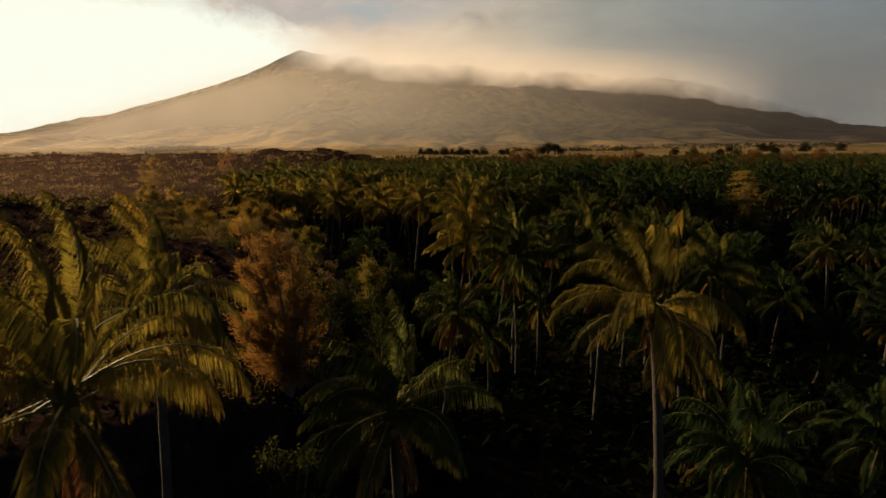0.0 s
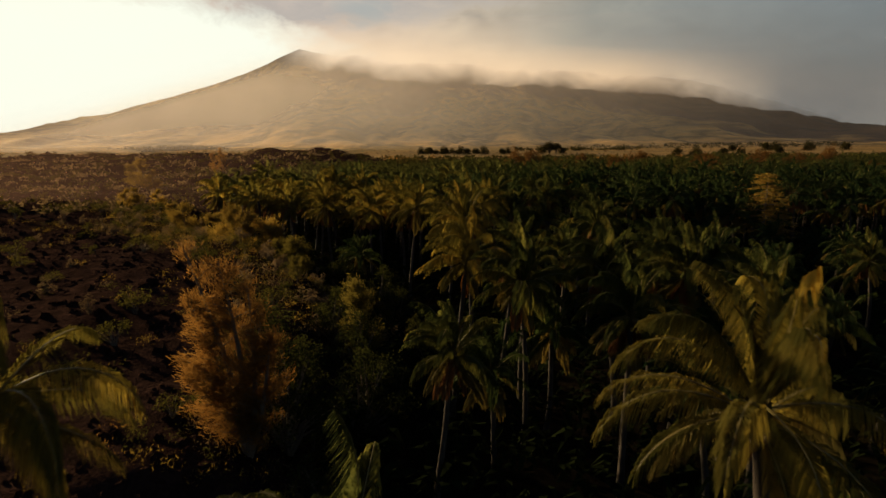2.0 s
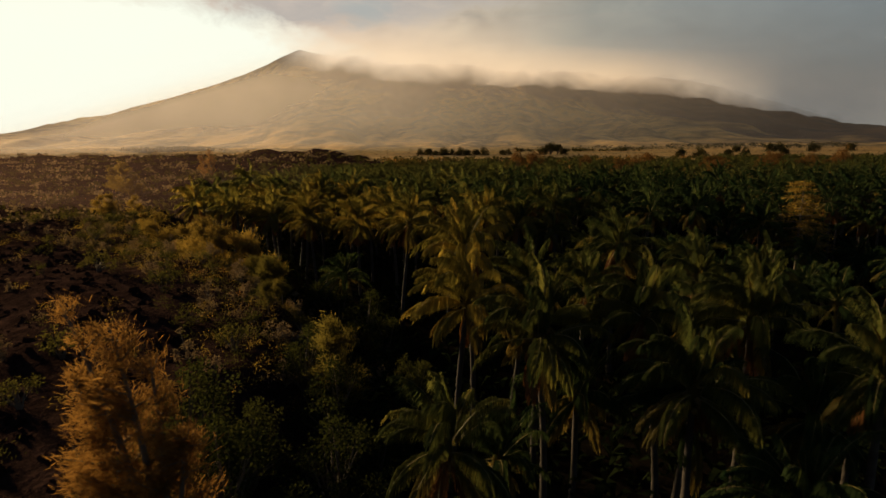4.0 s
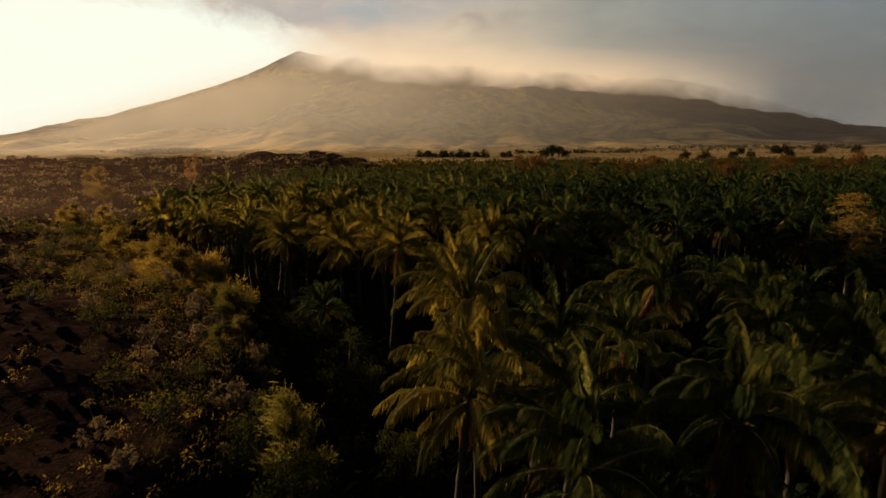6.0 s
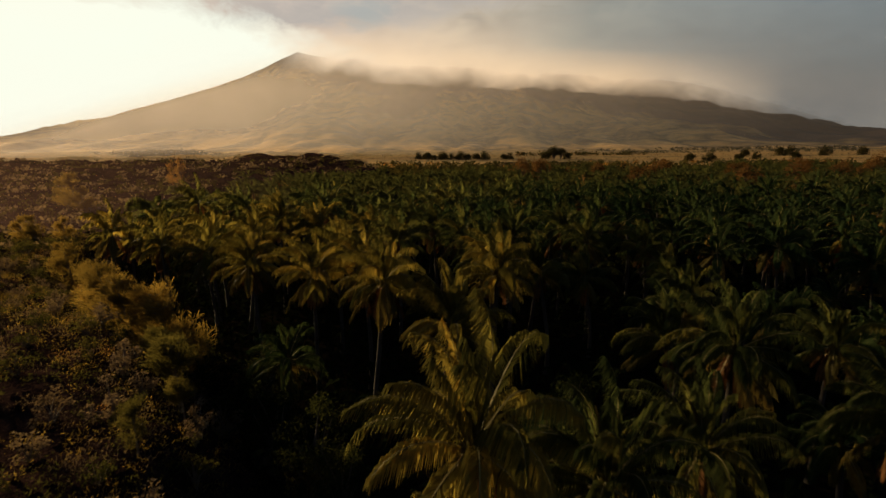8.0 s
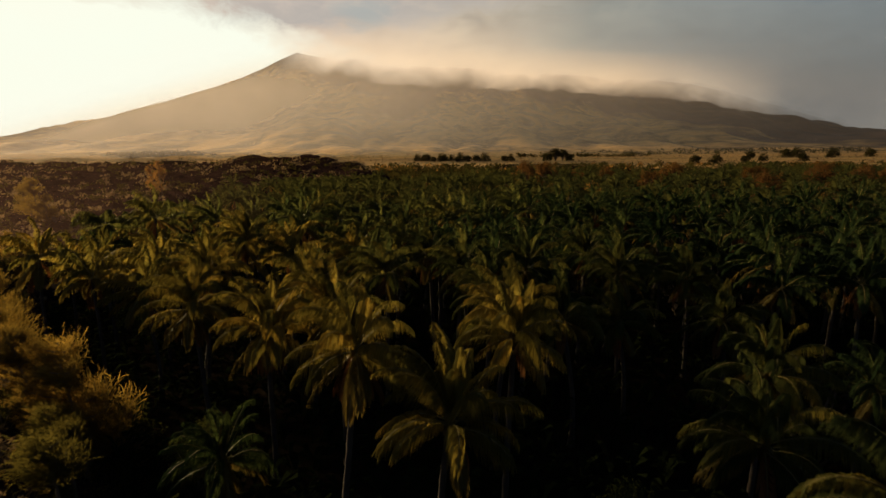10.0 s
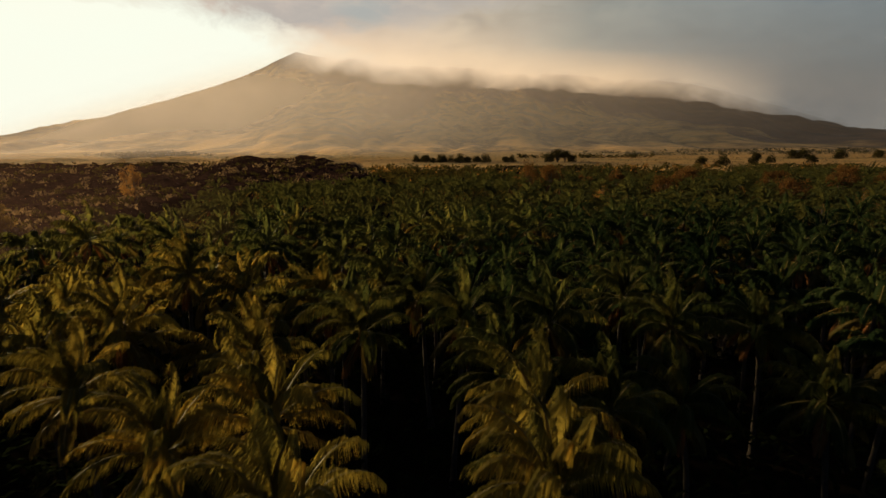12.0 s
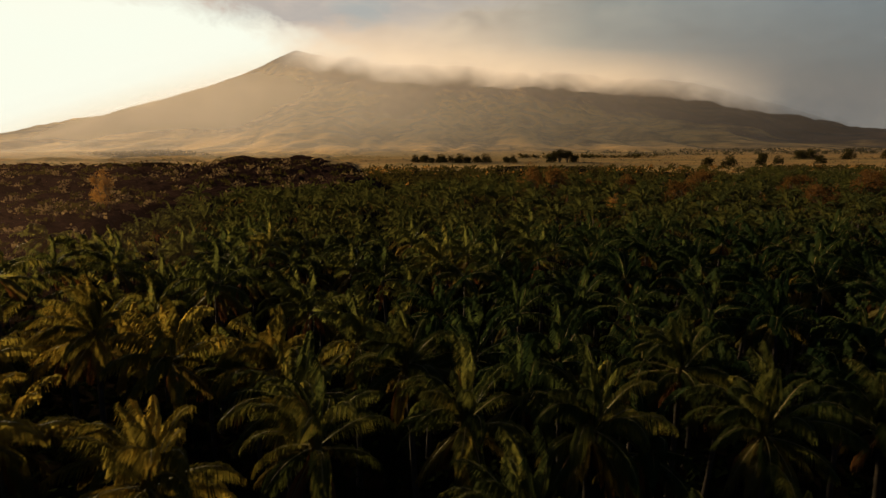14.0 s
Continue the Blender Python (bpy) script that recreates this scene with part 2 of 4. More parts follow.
def build_mountain():
    ts = np.linspace(-1.2, 1.2, 360)
    ys = np.concatenate([np.linspace(900, 4000, 130), np.linspace(4030, 4700, 16)])
    t, y = np.meshgrid(ts, ys)
    x = t * MOUNTAIN_Y * (0.35 + 0.65 * y / MOUNTAIN_Y)
    top = np.interp(t, [r[0] for r in RIDGE], [r[1] for r in RIDGE]) * MOUNTAIN_Y + 22
    climb = np.clip((y - 900) / 3100, 0, 1)
    body = 0.10 * climb + 0.90 * climb ** 2.3
    back = 1 - 0.55 * smooth(4000, 4700, y)
    gully = np.abs(fbm(t * 4000 + 0.05 * (y - 900), y * 0.22, 260, 4, 4.0))
    z = top * body * back
    high = smooth(0.0, 250.0, top)
    z = z + (gully * 150 - 35) * climb * (1 - climb) * 2.2 * high + fbm(x, y, 500, 5, 6.0) * 60 * climb * (1 - 0.92 * climb)
    z = z + fbm(t * 4000, y * 0.5, 150, 2, 2.0) * 10 * climb - 8 * (1 - smooth(0, 0.05, climb))
    z = z + 9 * np.exp(-((t + 0.648) / 0.012) ** 2) * climb ** 3
    ny, nx = t.shape
    i = np.arange(nx * ny).reshape(ny, nx)
    faces = np.stack([i[:-1, :-1], i[:-1, 1:], i[1:, 1:], i[1:, :-1]], -1).reshape(-1, 4)
    k = Mat("mountain_slope")
    long = k.node("Mapping")
    long.inputs["Scale"].default_value = (1.0, 0.3, 1.0)
    k.link(k.node("TexCoord").outputs["Object"], long.inputs[0])
    co = long.outputs[0]
    big = k.noise(0.0016, 7, 0.62, co)
    small = k.noise(0.012, 6, 0.6, co)
    place = k.t.nodes.new("ShaderNodeSeparateXYZ")
    k.link(k.node("TexCoord").outputs["Object"], place.inputs[0])
    # grass and farmland below, dark scrub and woods above; eastward darkening paints cloud shade
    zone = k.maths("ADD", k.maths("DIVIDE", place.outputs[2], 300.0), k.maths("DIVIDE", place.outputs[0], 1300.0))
    # this belt of grass paints in the sunlit streak on the mid slope
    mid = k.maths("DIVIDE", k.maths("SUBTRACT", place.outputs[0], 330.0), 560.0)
    sun_streak = k.maths("MAXIMUM", k.maths("SUBTRACT", 1.0, k.maths("MULTIPLY", mid, mid)), 0.0)
    zone = k.maths("SUBTRACT", zone, k.maths("MULTIPLY", sun_streak, 0.8))
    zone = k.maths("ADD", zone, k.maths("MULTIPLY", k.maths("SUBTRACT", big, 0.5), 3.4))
    wooded_shade = k.ramp(zone, [(0.18, (0, 0, 0)), (0.48, (1, 1, 1))])
    fac = k.maths("ADD", k.maths("MULTIPLY", k.noise(0.004, 5, 0.6, co), 0.7), k.maths("MULTIPLY", small, 0.3))
    grass = k.ramp(fac, [(0.38, (0.12, 0.078, 0.035)), (0.47, (0.68, 0.38, 0.115)), (0.53, (0.16, 0.105, 0.045)), (0.60, (0.64, 0.355, 0.11))])
    forest_shade = k.ramp(fac, [(0.38, (0.048, 0.038, 0.036)), (0.54, (0.105, 0.068, 0.050)), (0.68, (0.066, 0.049, 0.043))])
    col = k.mix(wooded_shade, grass, forest_shade)
    k.link(col, k.b.inputs["Base Color"])
    k.b.inputs["Roughness"].default_value = 0.95
    k.b.inputs["Specular IOR Level"].default_value = 0.1
    k.bump(small, 0.3, 12.0)
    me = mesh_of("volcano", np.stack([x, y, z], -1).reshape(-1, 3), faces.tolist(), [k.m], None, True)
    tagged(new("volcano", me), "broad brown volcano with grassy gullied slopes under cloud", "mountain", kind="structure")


def arc_sheet(name, radius, az0, az1, el0, el1, mat, label, category, flat=False):
    """A curved sheet round the place; its UV map holds the direction in radians."""
    na, ne = 60, 16
    verts, faces = [], []
    for e in range(ne + 1):
        for a in range(na + 1):
            az, el = radians(az0 + (az1 - az0) * a / na), radians(el0 + (el1 - el0) * e / ne)
            far = radius / math.cos(az) if flat else radius
            verts.append((far * math.sin(az), far * math.cos(az), 22 + far * math.tan(el)))
    for e in range(ne):
        for a in range(na):
            i = e * (na + 1) + a
            faces.append((i, i + 1, i + na + 2, i + na + 1))
    me = mesh_of(name, verts, faces, [mat], None, True)
    uv = me.uv_layers.new(name="UVMap")
    for loop in me.loops:
        v = verts[loop.vertex_index]
        uv.data[loop.index].uv = (math.atan2(v[0], v[1]), (v[2] - 22) / math.hypot(v[0], v[1]))
    return tagged(new(name, me), label, category, kind="structure")


def cloud_material(name, front):
    """Sunset cloud: white towards the sun, peach and grey away from it, ragged where it thins out."""
    k = Mat(name)
    uv = k.node("UVMap").outputs[0]
    sep = k.t.nodes.new("ShaderNodeSeparateXYZ")
    k.link(uv, sep.inputs[0])
    u, v = sep.outputs[0], sep.outputs[1]
    wide = k.node("Mapping")
    wide.inputs["Scale"].default_value = (1.0, 1.9, 1.0)
    wide.inputs["Rotation"].default_value = (0, 0, 0.25)
    k.link(uv, wide.inputs[0])
    # billows: the pattern is drawn out of shape by a slower one
    stir = k.node("TexNoise", Scale=5.0, Detail=3.0, Roughness=0.5)
    k.link(wide.outputs[0], stir.inputs["Vector"])
    bent = k.node("VectorMath")
    bent.operation = "MULTIPLY_ADD"
    k.link(stir.outputs["Color"], bent.inputs[0])
    bent.inputs[1].default_value = (0.16, 0.16, 0.16)
    k.link(wide.outputs[0], bent.inputs[2])
    n1 = k.noise(5.0, 6, 0.58, bent.outputs[0])
    n2 = k.noise(15.0, 6, 0.62, bent.outputs[0])
    turb = k.maths("ADD", k.maths("MULTIPLY", n1, 0.68), k.maths("MULTIPLY", n2, 0.32))
    shift = k.maths("SUBTRACT", turb, 0.5)
    # the cloud mass, brightest where it lies on the ridge, grey away from the sun
    along = k.maths("ADD", k.maths("ADD", u, 0.75), k.maths("MULTIPLY", shift, 0.35))
    mass = k.ramp(k.maths("DIVIDE", along, 1.5), [(0.18, (0.74, 0.59, 0.46)), (0.33, (0.58, 0.475, 0.39)), (0.50, (0.50, 0.42, 0.32)), (0.63, (0.268, 0.266, 0.232)), (0.77, (0.212, 0.230, 0.222)), (0.92, (0.155, 0.190, 0.205))])
    calm = k.ramp(k.maths("ADD", u, 0.5), [(0.45, (1, 1, 1)), (0.80, (0.4, 0.4, 0.4))])
    mass = k.mix(calm, mass, k.ramp(turb, [(0.38, (0.66, 0.69, 0.73)), (0.5, (1.0, 1.0, 1.0)), (0.62, (1.36, 1.28, 1.18))]), "MULTIPLY")
    over = k.maths("ADD", k.maths("ADD", v, k.maths("MULTIPLY", u, 0.10)), k.maths("MULTIPLY", shift, 0.10))
    glow = k.ramp(k.maths("MULTIPLY", over, 4.0), [(0.24, (0.6, 0.6, 0.6)), (0.33, (1, 1, 1)), (0.43, (0.75, 0.75, 0.75)), (0.54, (0.3, 0.3, 0.3)), (0.68, (0, 0, 0))])
    reach = k.ramp(k.maths("ADD", u, 0.5), [(0.45, (1, 1, 1)), (0.68, (0.8, 0.8, 0.8)), (0.86, (0.45, 0.45, 0.45)), (1.0, (0, 0, 0))])
    mass = k.mix(k.maths("MULTIPLY", glow, reach), mass, (0.74, 0.55, 0.36))
    # darker and bluer low down, away from the sun
    dusk = k.maths("MULTIPLY", k.ramp(k.maths("ADD", u, 0.5), [(0.60, (0, 0, 0)), (0.90, (1, 1, 1))]), k.ramp(k.maths("MULTIPLY", v, 4.0), [(0.15, (0.95, 0.95, 0.95)), (0.75, (0.1, 0.1, 0.1))]))
    mass = k.mix(dusk, mass, (0.098, 0.108, 0.108))
    # a grey roll of cloud hanging over the summit
    roll = k.maths("ADD", k.maths("ADD", v, k.maths("MULTIPLY", u, -0.10)), k.maths("MULTIPLY", shift, 0.22))
    roll = k.ramp(k.maths("MULTIPLY", roll, 4.0), [(0.70, (0, 0, 0)), (0.80, (0.85, 0.85, 0.85)), (0.95, (0.6, 0.6, 0.6))])
    west = k.ramp(k.maths("ADD", k.maths("ADD", u, 0.5), k.maths("MULTIPLY", shift, 0.3)), [(0.30, (1, 1, 1)), (0.52, (0.75, 0.75, 0.75)), (0.66, (0, 0, 0))])
    mass = k.mix(k.maths("MULTIPLY", roll, west), mass, (0.38, 0.355, 0.33))
    # a blue-grey gap in the cloud above the summit
    du, dv = k.maths("DIVIDE", k.maths("ADD", k.maths("ADD", u, 0.165), k.maths("MULTIPLY", shift, 0.25)), 0.055), k.maths("DIVIDE", k.maths("SUBTRACT", k.maths("ADD", v, k.maths("MULTIPLY", shift, 0.12)), 0.192), 0.034)
    hole = k.maths("MAXIMUM", k.maths("SUBTRACT", 1.0, k.maths("ADD", k.maths("MULTIPLY", du, du), k.maths("MULTIPLY", dv, dv))), 0.0)
    mass = k.mix(k.maths("MULTIPLY", hole, 0.75), mass, (0.34, 0.36, 0.345))
    # open white sky towards the sun
    line = k.maths("ADD", k.maths("ADD", u, 0.478), k.maths("MULTIPLY", k.maths("SUBTRACT", v, 0.21), 3.4))
    line = k.maths("ADD", line, k.maths("MULTIPLY", shift, 0.75))
    open_sky = k.ramp(k.maths("ADD", line, 0.5), [(0.40, (1, 1, 1)), (0.49, (0.55, 0.55, 0.55)), (0.57, (0, 0, 0))])
    col = k.mix(open_sky, mass, k.mix(k.maths("MULTIPLY", n1, 0.5), (0.80, 0.84, 0.72), (0.86, 0.80, 0.66)))
    if front:
        bank = k.ramp(k.maths("ADD", u, 0.5), [(0.22, (0.80, 0.66, 0.50)), (0.48, (0.70, 0.525, 0.355)), (0.75, (0.64, 0.46, 0.29)), (0.85, (0.42, 0.335, 0.245)), (0.96, (0.15, 0.150, 0.142))])
        bank = k.mix(1.0, bank, k.ramp(turb, [(0.36, (0.86, 0.88, 0.91)), (0.62, (1.12, 1.10, 1.06))]), "MULTIPLY")
        up = k.ramp(k.maths("MULTIPLY", k.maths("ADD", v, k.maths("MULTIPLY", u, 0.085)), 5.0), [(0.50, (0, 0, 0)), (0.75, (1, 1, 1))])
        col = k.mix(up, bank, col)
    em = k.node("Emission")
    k.link(col, em.inputs[0])
    em.inputs[1].default_value = 0.95
    if front:
        base = k.maths("MINIMUM", k.maths("ADD", k.maths("MULTIPLY", u, -0.085), 0.100), k.maths("ADD", k.maths("MULTIPLY", u, -0.35), 0.197))
        rag = k.maths("ADD", k.maths("MULTIPLY", k.maths("SUBTRACT", k.noise(9.0, 3, 0.5, bent.outputs[0]), 0.5), 0.035), k.maths("MULTIPLY", k.maths("SUBTRACT", k.noise(30.0, 4, 0.55, bent.outputs[0]), 0.5), 0.020))
        depth = k.maths("ADD", k.maths("SUBTRACT", v, base), rag)
        alpha = k.ramp(k.maths("ADD", k.maths("MULTIPLY", depth, 14.0), 0.5), [(0.16, (0, 0, 0)), (0.42, (0.6, 0.6, 0.6)), (0.60, (1, 1, 1))])
        side = k.ramp(k.maths("ADD", u, 0.75), [(0.445, (0, 0, 0)), (0.53, (1, 1, 1))])
        high = k.ramp(k.maths("MULTIPLY", v, 5.0), [(0.62, (1, 1, 1)), (0.9, (0, 0, 0))])
        alpha = k.maths("MULTIPLY", k.maths("MULTIPLY", alpha, side), high)
    else:
        gap = k.maths("ADD", k.maths("MULTIPLY", u, 0.55), k.maths("MULTIPLY", v, 1.7))
        gap = k.maths("ADD", gap, k.maths("MULTIPLY", k.maths("SUBTRACT", n1, 0.5), 0.5))
        alpha = k.ramp(gap, [(0.56, (1, 1, 1)), (0.72, (0.25, 0.25, 0.25))])
        thin = k.ramp(k.maths("MULTIPLY", v, 2.5), [(0.62, (1, 1, 1)), (0.86, (0, 0, 0))])
        west = k.ramp(k.maths("ADD", u, 1.0), [(0.12, (0, 0, 0)), (0.26, (1, 1, 1))])
        alpha = k.maths("MULTIPLY", k.maths("MULTIPLY", alpha, thin), west)
    tr = k.node("BsdfTransparent")
    s = k.node("MixShader")
    k.link(alpha, s.inputs[0])
    k.link(tr.outputs[0], s.inputs[1])
    k.link(em.outputs[0], s.inputs[2])
    k.link(s.outputs[0], k.out.inputs[0])
    return k.m


def haze_material(near=False):
    """Haze painted as a translucent sheet, densest towards the sun; the near one adds a reddish veil over the lava."""
    k = Mat("veil_sheet" if near else "mist")
    uv = k.node("UVMap").outputs[0]
    sep = k.t.nodes.new("ShaderNodeSeparateXYZ")
    k.link(uv, sep.inputs[0])
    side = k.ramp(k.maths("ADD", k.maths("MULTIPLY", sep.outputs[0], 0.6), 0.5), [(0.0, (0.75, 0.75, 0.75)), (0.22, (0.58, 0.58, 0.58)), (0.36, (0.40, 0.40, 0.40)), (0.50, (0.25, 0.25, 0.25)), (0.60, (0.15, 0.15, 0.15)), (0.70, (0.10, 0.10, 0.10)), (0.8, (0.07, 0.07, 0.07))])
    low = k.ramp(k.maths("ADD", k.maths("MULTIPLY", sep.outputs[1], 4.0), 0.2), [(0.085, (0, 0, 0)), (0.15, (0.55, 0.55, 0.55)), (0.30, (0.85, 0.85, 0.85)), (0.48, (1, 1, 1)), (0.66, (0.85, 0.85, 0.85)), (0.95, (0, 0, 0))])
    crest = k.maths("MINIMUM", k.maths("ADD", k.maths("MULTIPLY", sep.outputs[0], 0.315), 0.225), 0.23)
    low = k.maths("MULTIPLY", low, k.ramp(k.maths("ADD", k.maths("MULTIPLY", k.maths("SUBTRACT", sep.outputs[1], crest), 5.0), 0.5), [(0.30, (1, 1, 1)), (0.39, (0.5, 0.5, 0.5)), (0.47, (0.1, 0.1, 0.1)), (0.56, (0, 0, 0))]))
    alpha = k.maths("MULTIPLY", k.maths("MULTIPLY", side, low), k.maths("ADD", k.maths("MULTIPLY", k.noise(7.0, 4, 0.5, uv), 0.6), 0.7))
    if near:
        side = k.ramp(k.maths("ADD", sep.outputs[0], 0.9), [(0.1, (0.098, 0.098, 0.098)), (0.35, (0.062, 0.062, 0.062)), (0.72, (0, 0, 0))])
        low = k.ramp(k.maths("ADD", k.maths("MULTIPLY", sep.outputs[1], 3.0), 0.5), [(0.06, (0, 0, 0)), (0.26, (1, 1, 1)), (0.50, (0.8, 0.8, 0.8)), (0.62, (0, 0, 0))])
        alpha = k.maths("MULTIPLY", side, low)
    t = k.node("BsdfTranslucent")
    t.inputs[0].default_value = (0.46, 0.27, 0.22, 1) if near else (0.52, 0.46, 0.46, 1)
    towards = k.node("CombineXYZ", X=-sun_dir[0], Y=-sun_dir[1], Z=-sun_dir[2])    # fixed normal: the sheet is lit alike all over
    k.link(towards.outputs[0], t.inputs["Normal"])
    tr = k.node("BsdfTransparent")
    s = k.node("MixShader")
    k.link(alpha, s.inputs[0])
    k.link(tr.outputs[0], s.inputs[1])
    k.link(t.outputs[0], s.inputs[2])
    k.link(s.outputs[0], k.out.inputs[0])
    return k.m


build_mountain()
arc_sheet("backdrop", 4820, -51, 60, -1.0, 20, cloud_material("cloud_far", False), "bright sunset sky with peach and grey cloud", "sky")
arc_sheet("cloud_bank", 3450, -30, 48, -0.6, 11.5, cloud_material("cloud_near", True), "ragged peach cloud bank lying on the ridge", "cloud")
# sheet for the haze, its opacity painted denser towards the sun
arc_sheet("haze_sheet", 800, -52, 55, -2.0, 10.0, haze_material(), "thin golden mist before the slopes", "mist", True)
# sheet added for the warm veil of haze and glare on the lava
arc_sheet("veil_sheet", 150, -58, -8, -8.5, 2.6, haze_material(True), "thin reddish mist over the lava flow", "mist", True)


# ---- coconut palms ----
WIND = np.array([-0.85, -0.35, 0.12])
UP = np.array([0.0, 0.0, 1.0])


def unit(v):
    return v / max(1e-9, float(np.linalg.norm(v)))


def frond_data(az, rise, length, pairs, sway, droop, rng, blade=0.95, wide=0.06, dead=False, n=13):
    """One feather leaf: a rib, stiff at its foot and arching over at its end, with fine leaflets that stand off and then hang
    and blow downwind. Returns vertices, faces and material index."""
    d = np.array([math.cos(az) * math.cos(rise), math.sin(az) * math.cos(rise), math.sin(rise)])
    p, pts, dirs = np.zeros(3), [], []
    step = length / n
    for i in range(n + 1):
        s = i / n
        pts.append(p.copy())
        dirs.append(d.copy())
        p = p + d * step
        d = unit(d + (-UP * droop * (0.22 + 1.75 * s ** 1.4) + WIND * sway * (0.2 + 1.3 * s)) / n)
    pts, dirs = np.array(pts), np.array(dirs)
    verts, faces, index = [], [], []
    for i in range(n + 1 if n > 4 else 0):                  # three-sided rib, tapering
        side = unit(np.cross(dirs[i], UP) + 1e-4)
        over = np.cross(side, dirs[i])
        r = 0.042 * (1 - 0.88 * i / n)
        for a in (0.5, 2.6, 4.7):
            verts.append(pts[i] + r * (math.cos(a) * side + math.sin(a) * over))
        if i:
            b = 3 * (i - 1)
            for j in range(3):
                faces.append((b + j, b + (j + 1) % 3, b + 3 + (j + 1) % 3, b + 3 + j))
                index.append(1)
    lift, hang = np.zeros(2), np.zeros(2)
    for i in range(pairs):
        s = 0.17 + 0.83 * (i + 0.5 * rng.random()) / pairs
        at = min(s, 0.999) * n
        j = int(at)
        f = at - j
        base, d = pts[j] * (1 - f) + pts[min(j + 1, n)] * f, unit(dirs[j] * (1 - f) + dirs[min(j + 1, n)] * f)
        side = unit(np.cross(d, UP) + 1e-4)
        over = np.cross(side, d)
        reach = blade * min(1.0, 0.45 + 2.4 * (s - 0.15)) * (1 - 0.55 * max(0.0, (s - 0.62) / 0.38) ** 1.6)
        lift, hang = lift * 0.86 + rng.normal(0, 0.07, 2), hang * 0.86 + rng.normal(0, 0.13, 2)   # leaflets cling together in locks
        for k_side, sign in enumerate((-1, 1)):
            if rng.random() < (0.35 if dead else 0.03):
                continue
            out = unit(sign * side * (0.80 - 0.40 * s * s) + d * (0.42 + 0.75 * s) + over * (0.16 + lift[k_side]) - UP * 0.12 + WIND * sway * 0.40 + rng.normal(0, 0.035, 3))
            size = reach * rng.uniform(0.86, 1.1)
            q1 = base + out * size * 0.38
            out2 = unit(out * 0.55 + WIND * sway * 0.45 - UP * max(0.5, 1.45 + hang[k_side]) * (1.5 if dead else 1.0))
            q2 = q1 + out2 * size * 0.70
            flat = unit(np.cross(out, over) + rng.normal(0, 0.16, 3)) * wide * 0.5
            k = len(verts)
            verts += [base, q1 + flat, q1 - flat, q2]
            faces += [(k, k + 1, k + 2), (k + 2, k + 1, k + 3)]
            index += [0, 0]
    return np.array(verts), faces, index


TIERS = [  # rise, droop, sway, length, how many, material
    (1.40, 0.55, 0.45, 3.2, 2, "green"),
    (1.26, 1.90, 0.95, 3.9, 5, "green"),
    (0.98, 2.50, 0.75, 4.0, 6, "green"),
    (0.58, 2.50, 0.50, 3.9, 6, "green"),
    (0.10, 2.00, 0.28, 3.6, 5, "green"),
    (-0.45, 1.20, 0.12, 3.1, 4, "old"),
    (-1.05, 0.50, 0.05, 2.4, 2, "dead"),
]
LEAF_MATS = {"green": M_FROND_LIT, "old": M_OLD, "dead": M_DEAD}
AZIMUTHS = 12
rng = np.random.default_rng(7)


def frond_library(pairs, wide, seeds, n=13, blade=1.0):
    made = {}
    for tier, (rise, droop, sway, length, _, kind) in enumerate(TIERS):
        for a in range(AZIMUTHS):
            for s in range(seeds):
                data = frond_data(2 * math.pi * a / AZIMUTHS + rng.uniform(-0.2, 0.2), rise + rng.uniform(-0.12, 0.12), length * rng.uniform(0.9, 1.08), pairs,
                                  sway * rng.uniform(0.8, 1.25), droop * rng.uniform(0.8, 1.25), rng, blade, wide, kind == "dead", n)
                made[tier, a, s] = data
    return made


def trunk_mesh(height, lean, turn, seed, sides=9, rings=26):
    """A ringed trunk with a swollen foot, bending up towards its crown, which ends above the origin."""
    r = np.random.default_rng(seed)
    verts, faces = [], []
    for i in range(rings + 1):
        s = i / rings
        off = lean * (s ** 1.6 - 1) + 0.18 * math.sin(s * 5 + seed)*(1 - s)
        x, y, z = off * math.cos(turn), off * math.sin(turn), height * (s - 1)
        rad = (0.145 + 0.05 * (1 - s) + 0.16 * math.exp(-s * 14)) * (1 + (0.07 if i % 2 else -0.03)) * r.uniform(0.96, 1.04)
        for j in range(sides):
            a = 2 * math.pi * j / sides
            verts.append((x + rad * math.cos(a), y + rad * math.sin(a), z))
        if i:
            b = (i - 1) * sides
            faces += [(b + j, b + (j + 1) % sides, b + sides + (j + 1) % sides, b + sides + j) for j in range(sides)]
    return mesh_of("trunk", verts, faces, [M_TRUNK], None, True)


def nut_mesh():
    """One husked coconut, pointed at its end."""
    bm = bmesh.new()
    bmesh.ops.create_icosphere(bm, subdivisions=1, radius=0.13)
    for v in bm.verts:
        v.co.z *= 1.3 + (0.25 if v.co.z < -0.1 else 0)
    me = bpy.data.meshes.new("coconut")
    bm.to_mesh(me)
    bm.free()
    me.materials.append(M_NUT)
    return me


def heart_mesh():
    """The fibrous heart from which the leaves spring."""
    verts, faces, n = [], [], 9
    for i, (z, r) in enumerate(((-0.75, 0.17), (-0.35, 0.24), (0.05, 0.27), (0.45, 0.17), (0.95, 0.04))):
        for j in range(n):
            a = 2 * math.pi * j / n
            verts.append((r * math.cos(a) * (1 + 0.12 * (j % 2)), r * math.sin(a), z))
        if i:
            b = (i - 1) * n
            faces += [(b + j, b + (j + 1) % n, b + n + (j + 1) % n, b + n + j) for j in range(n)]
    return mesh_of("heart", verts, faces, [M_OLD], None, True)


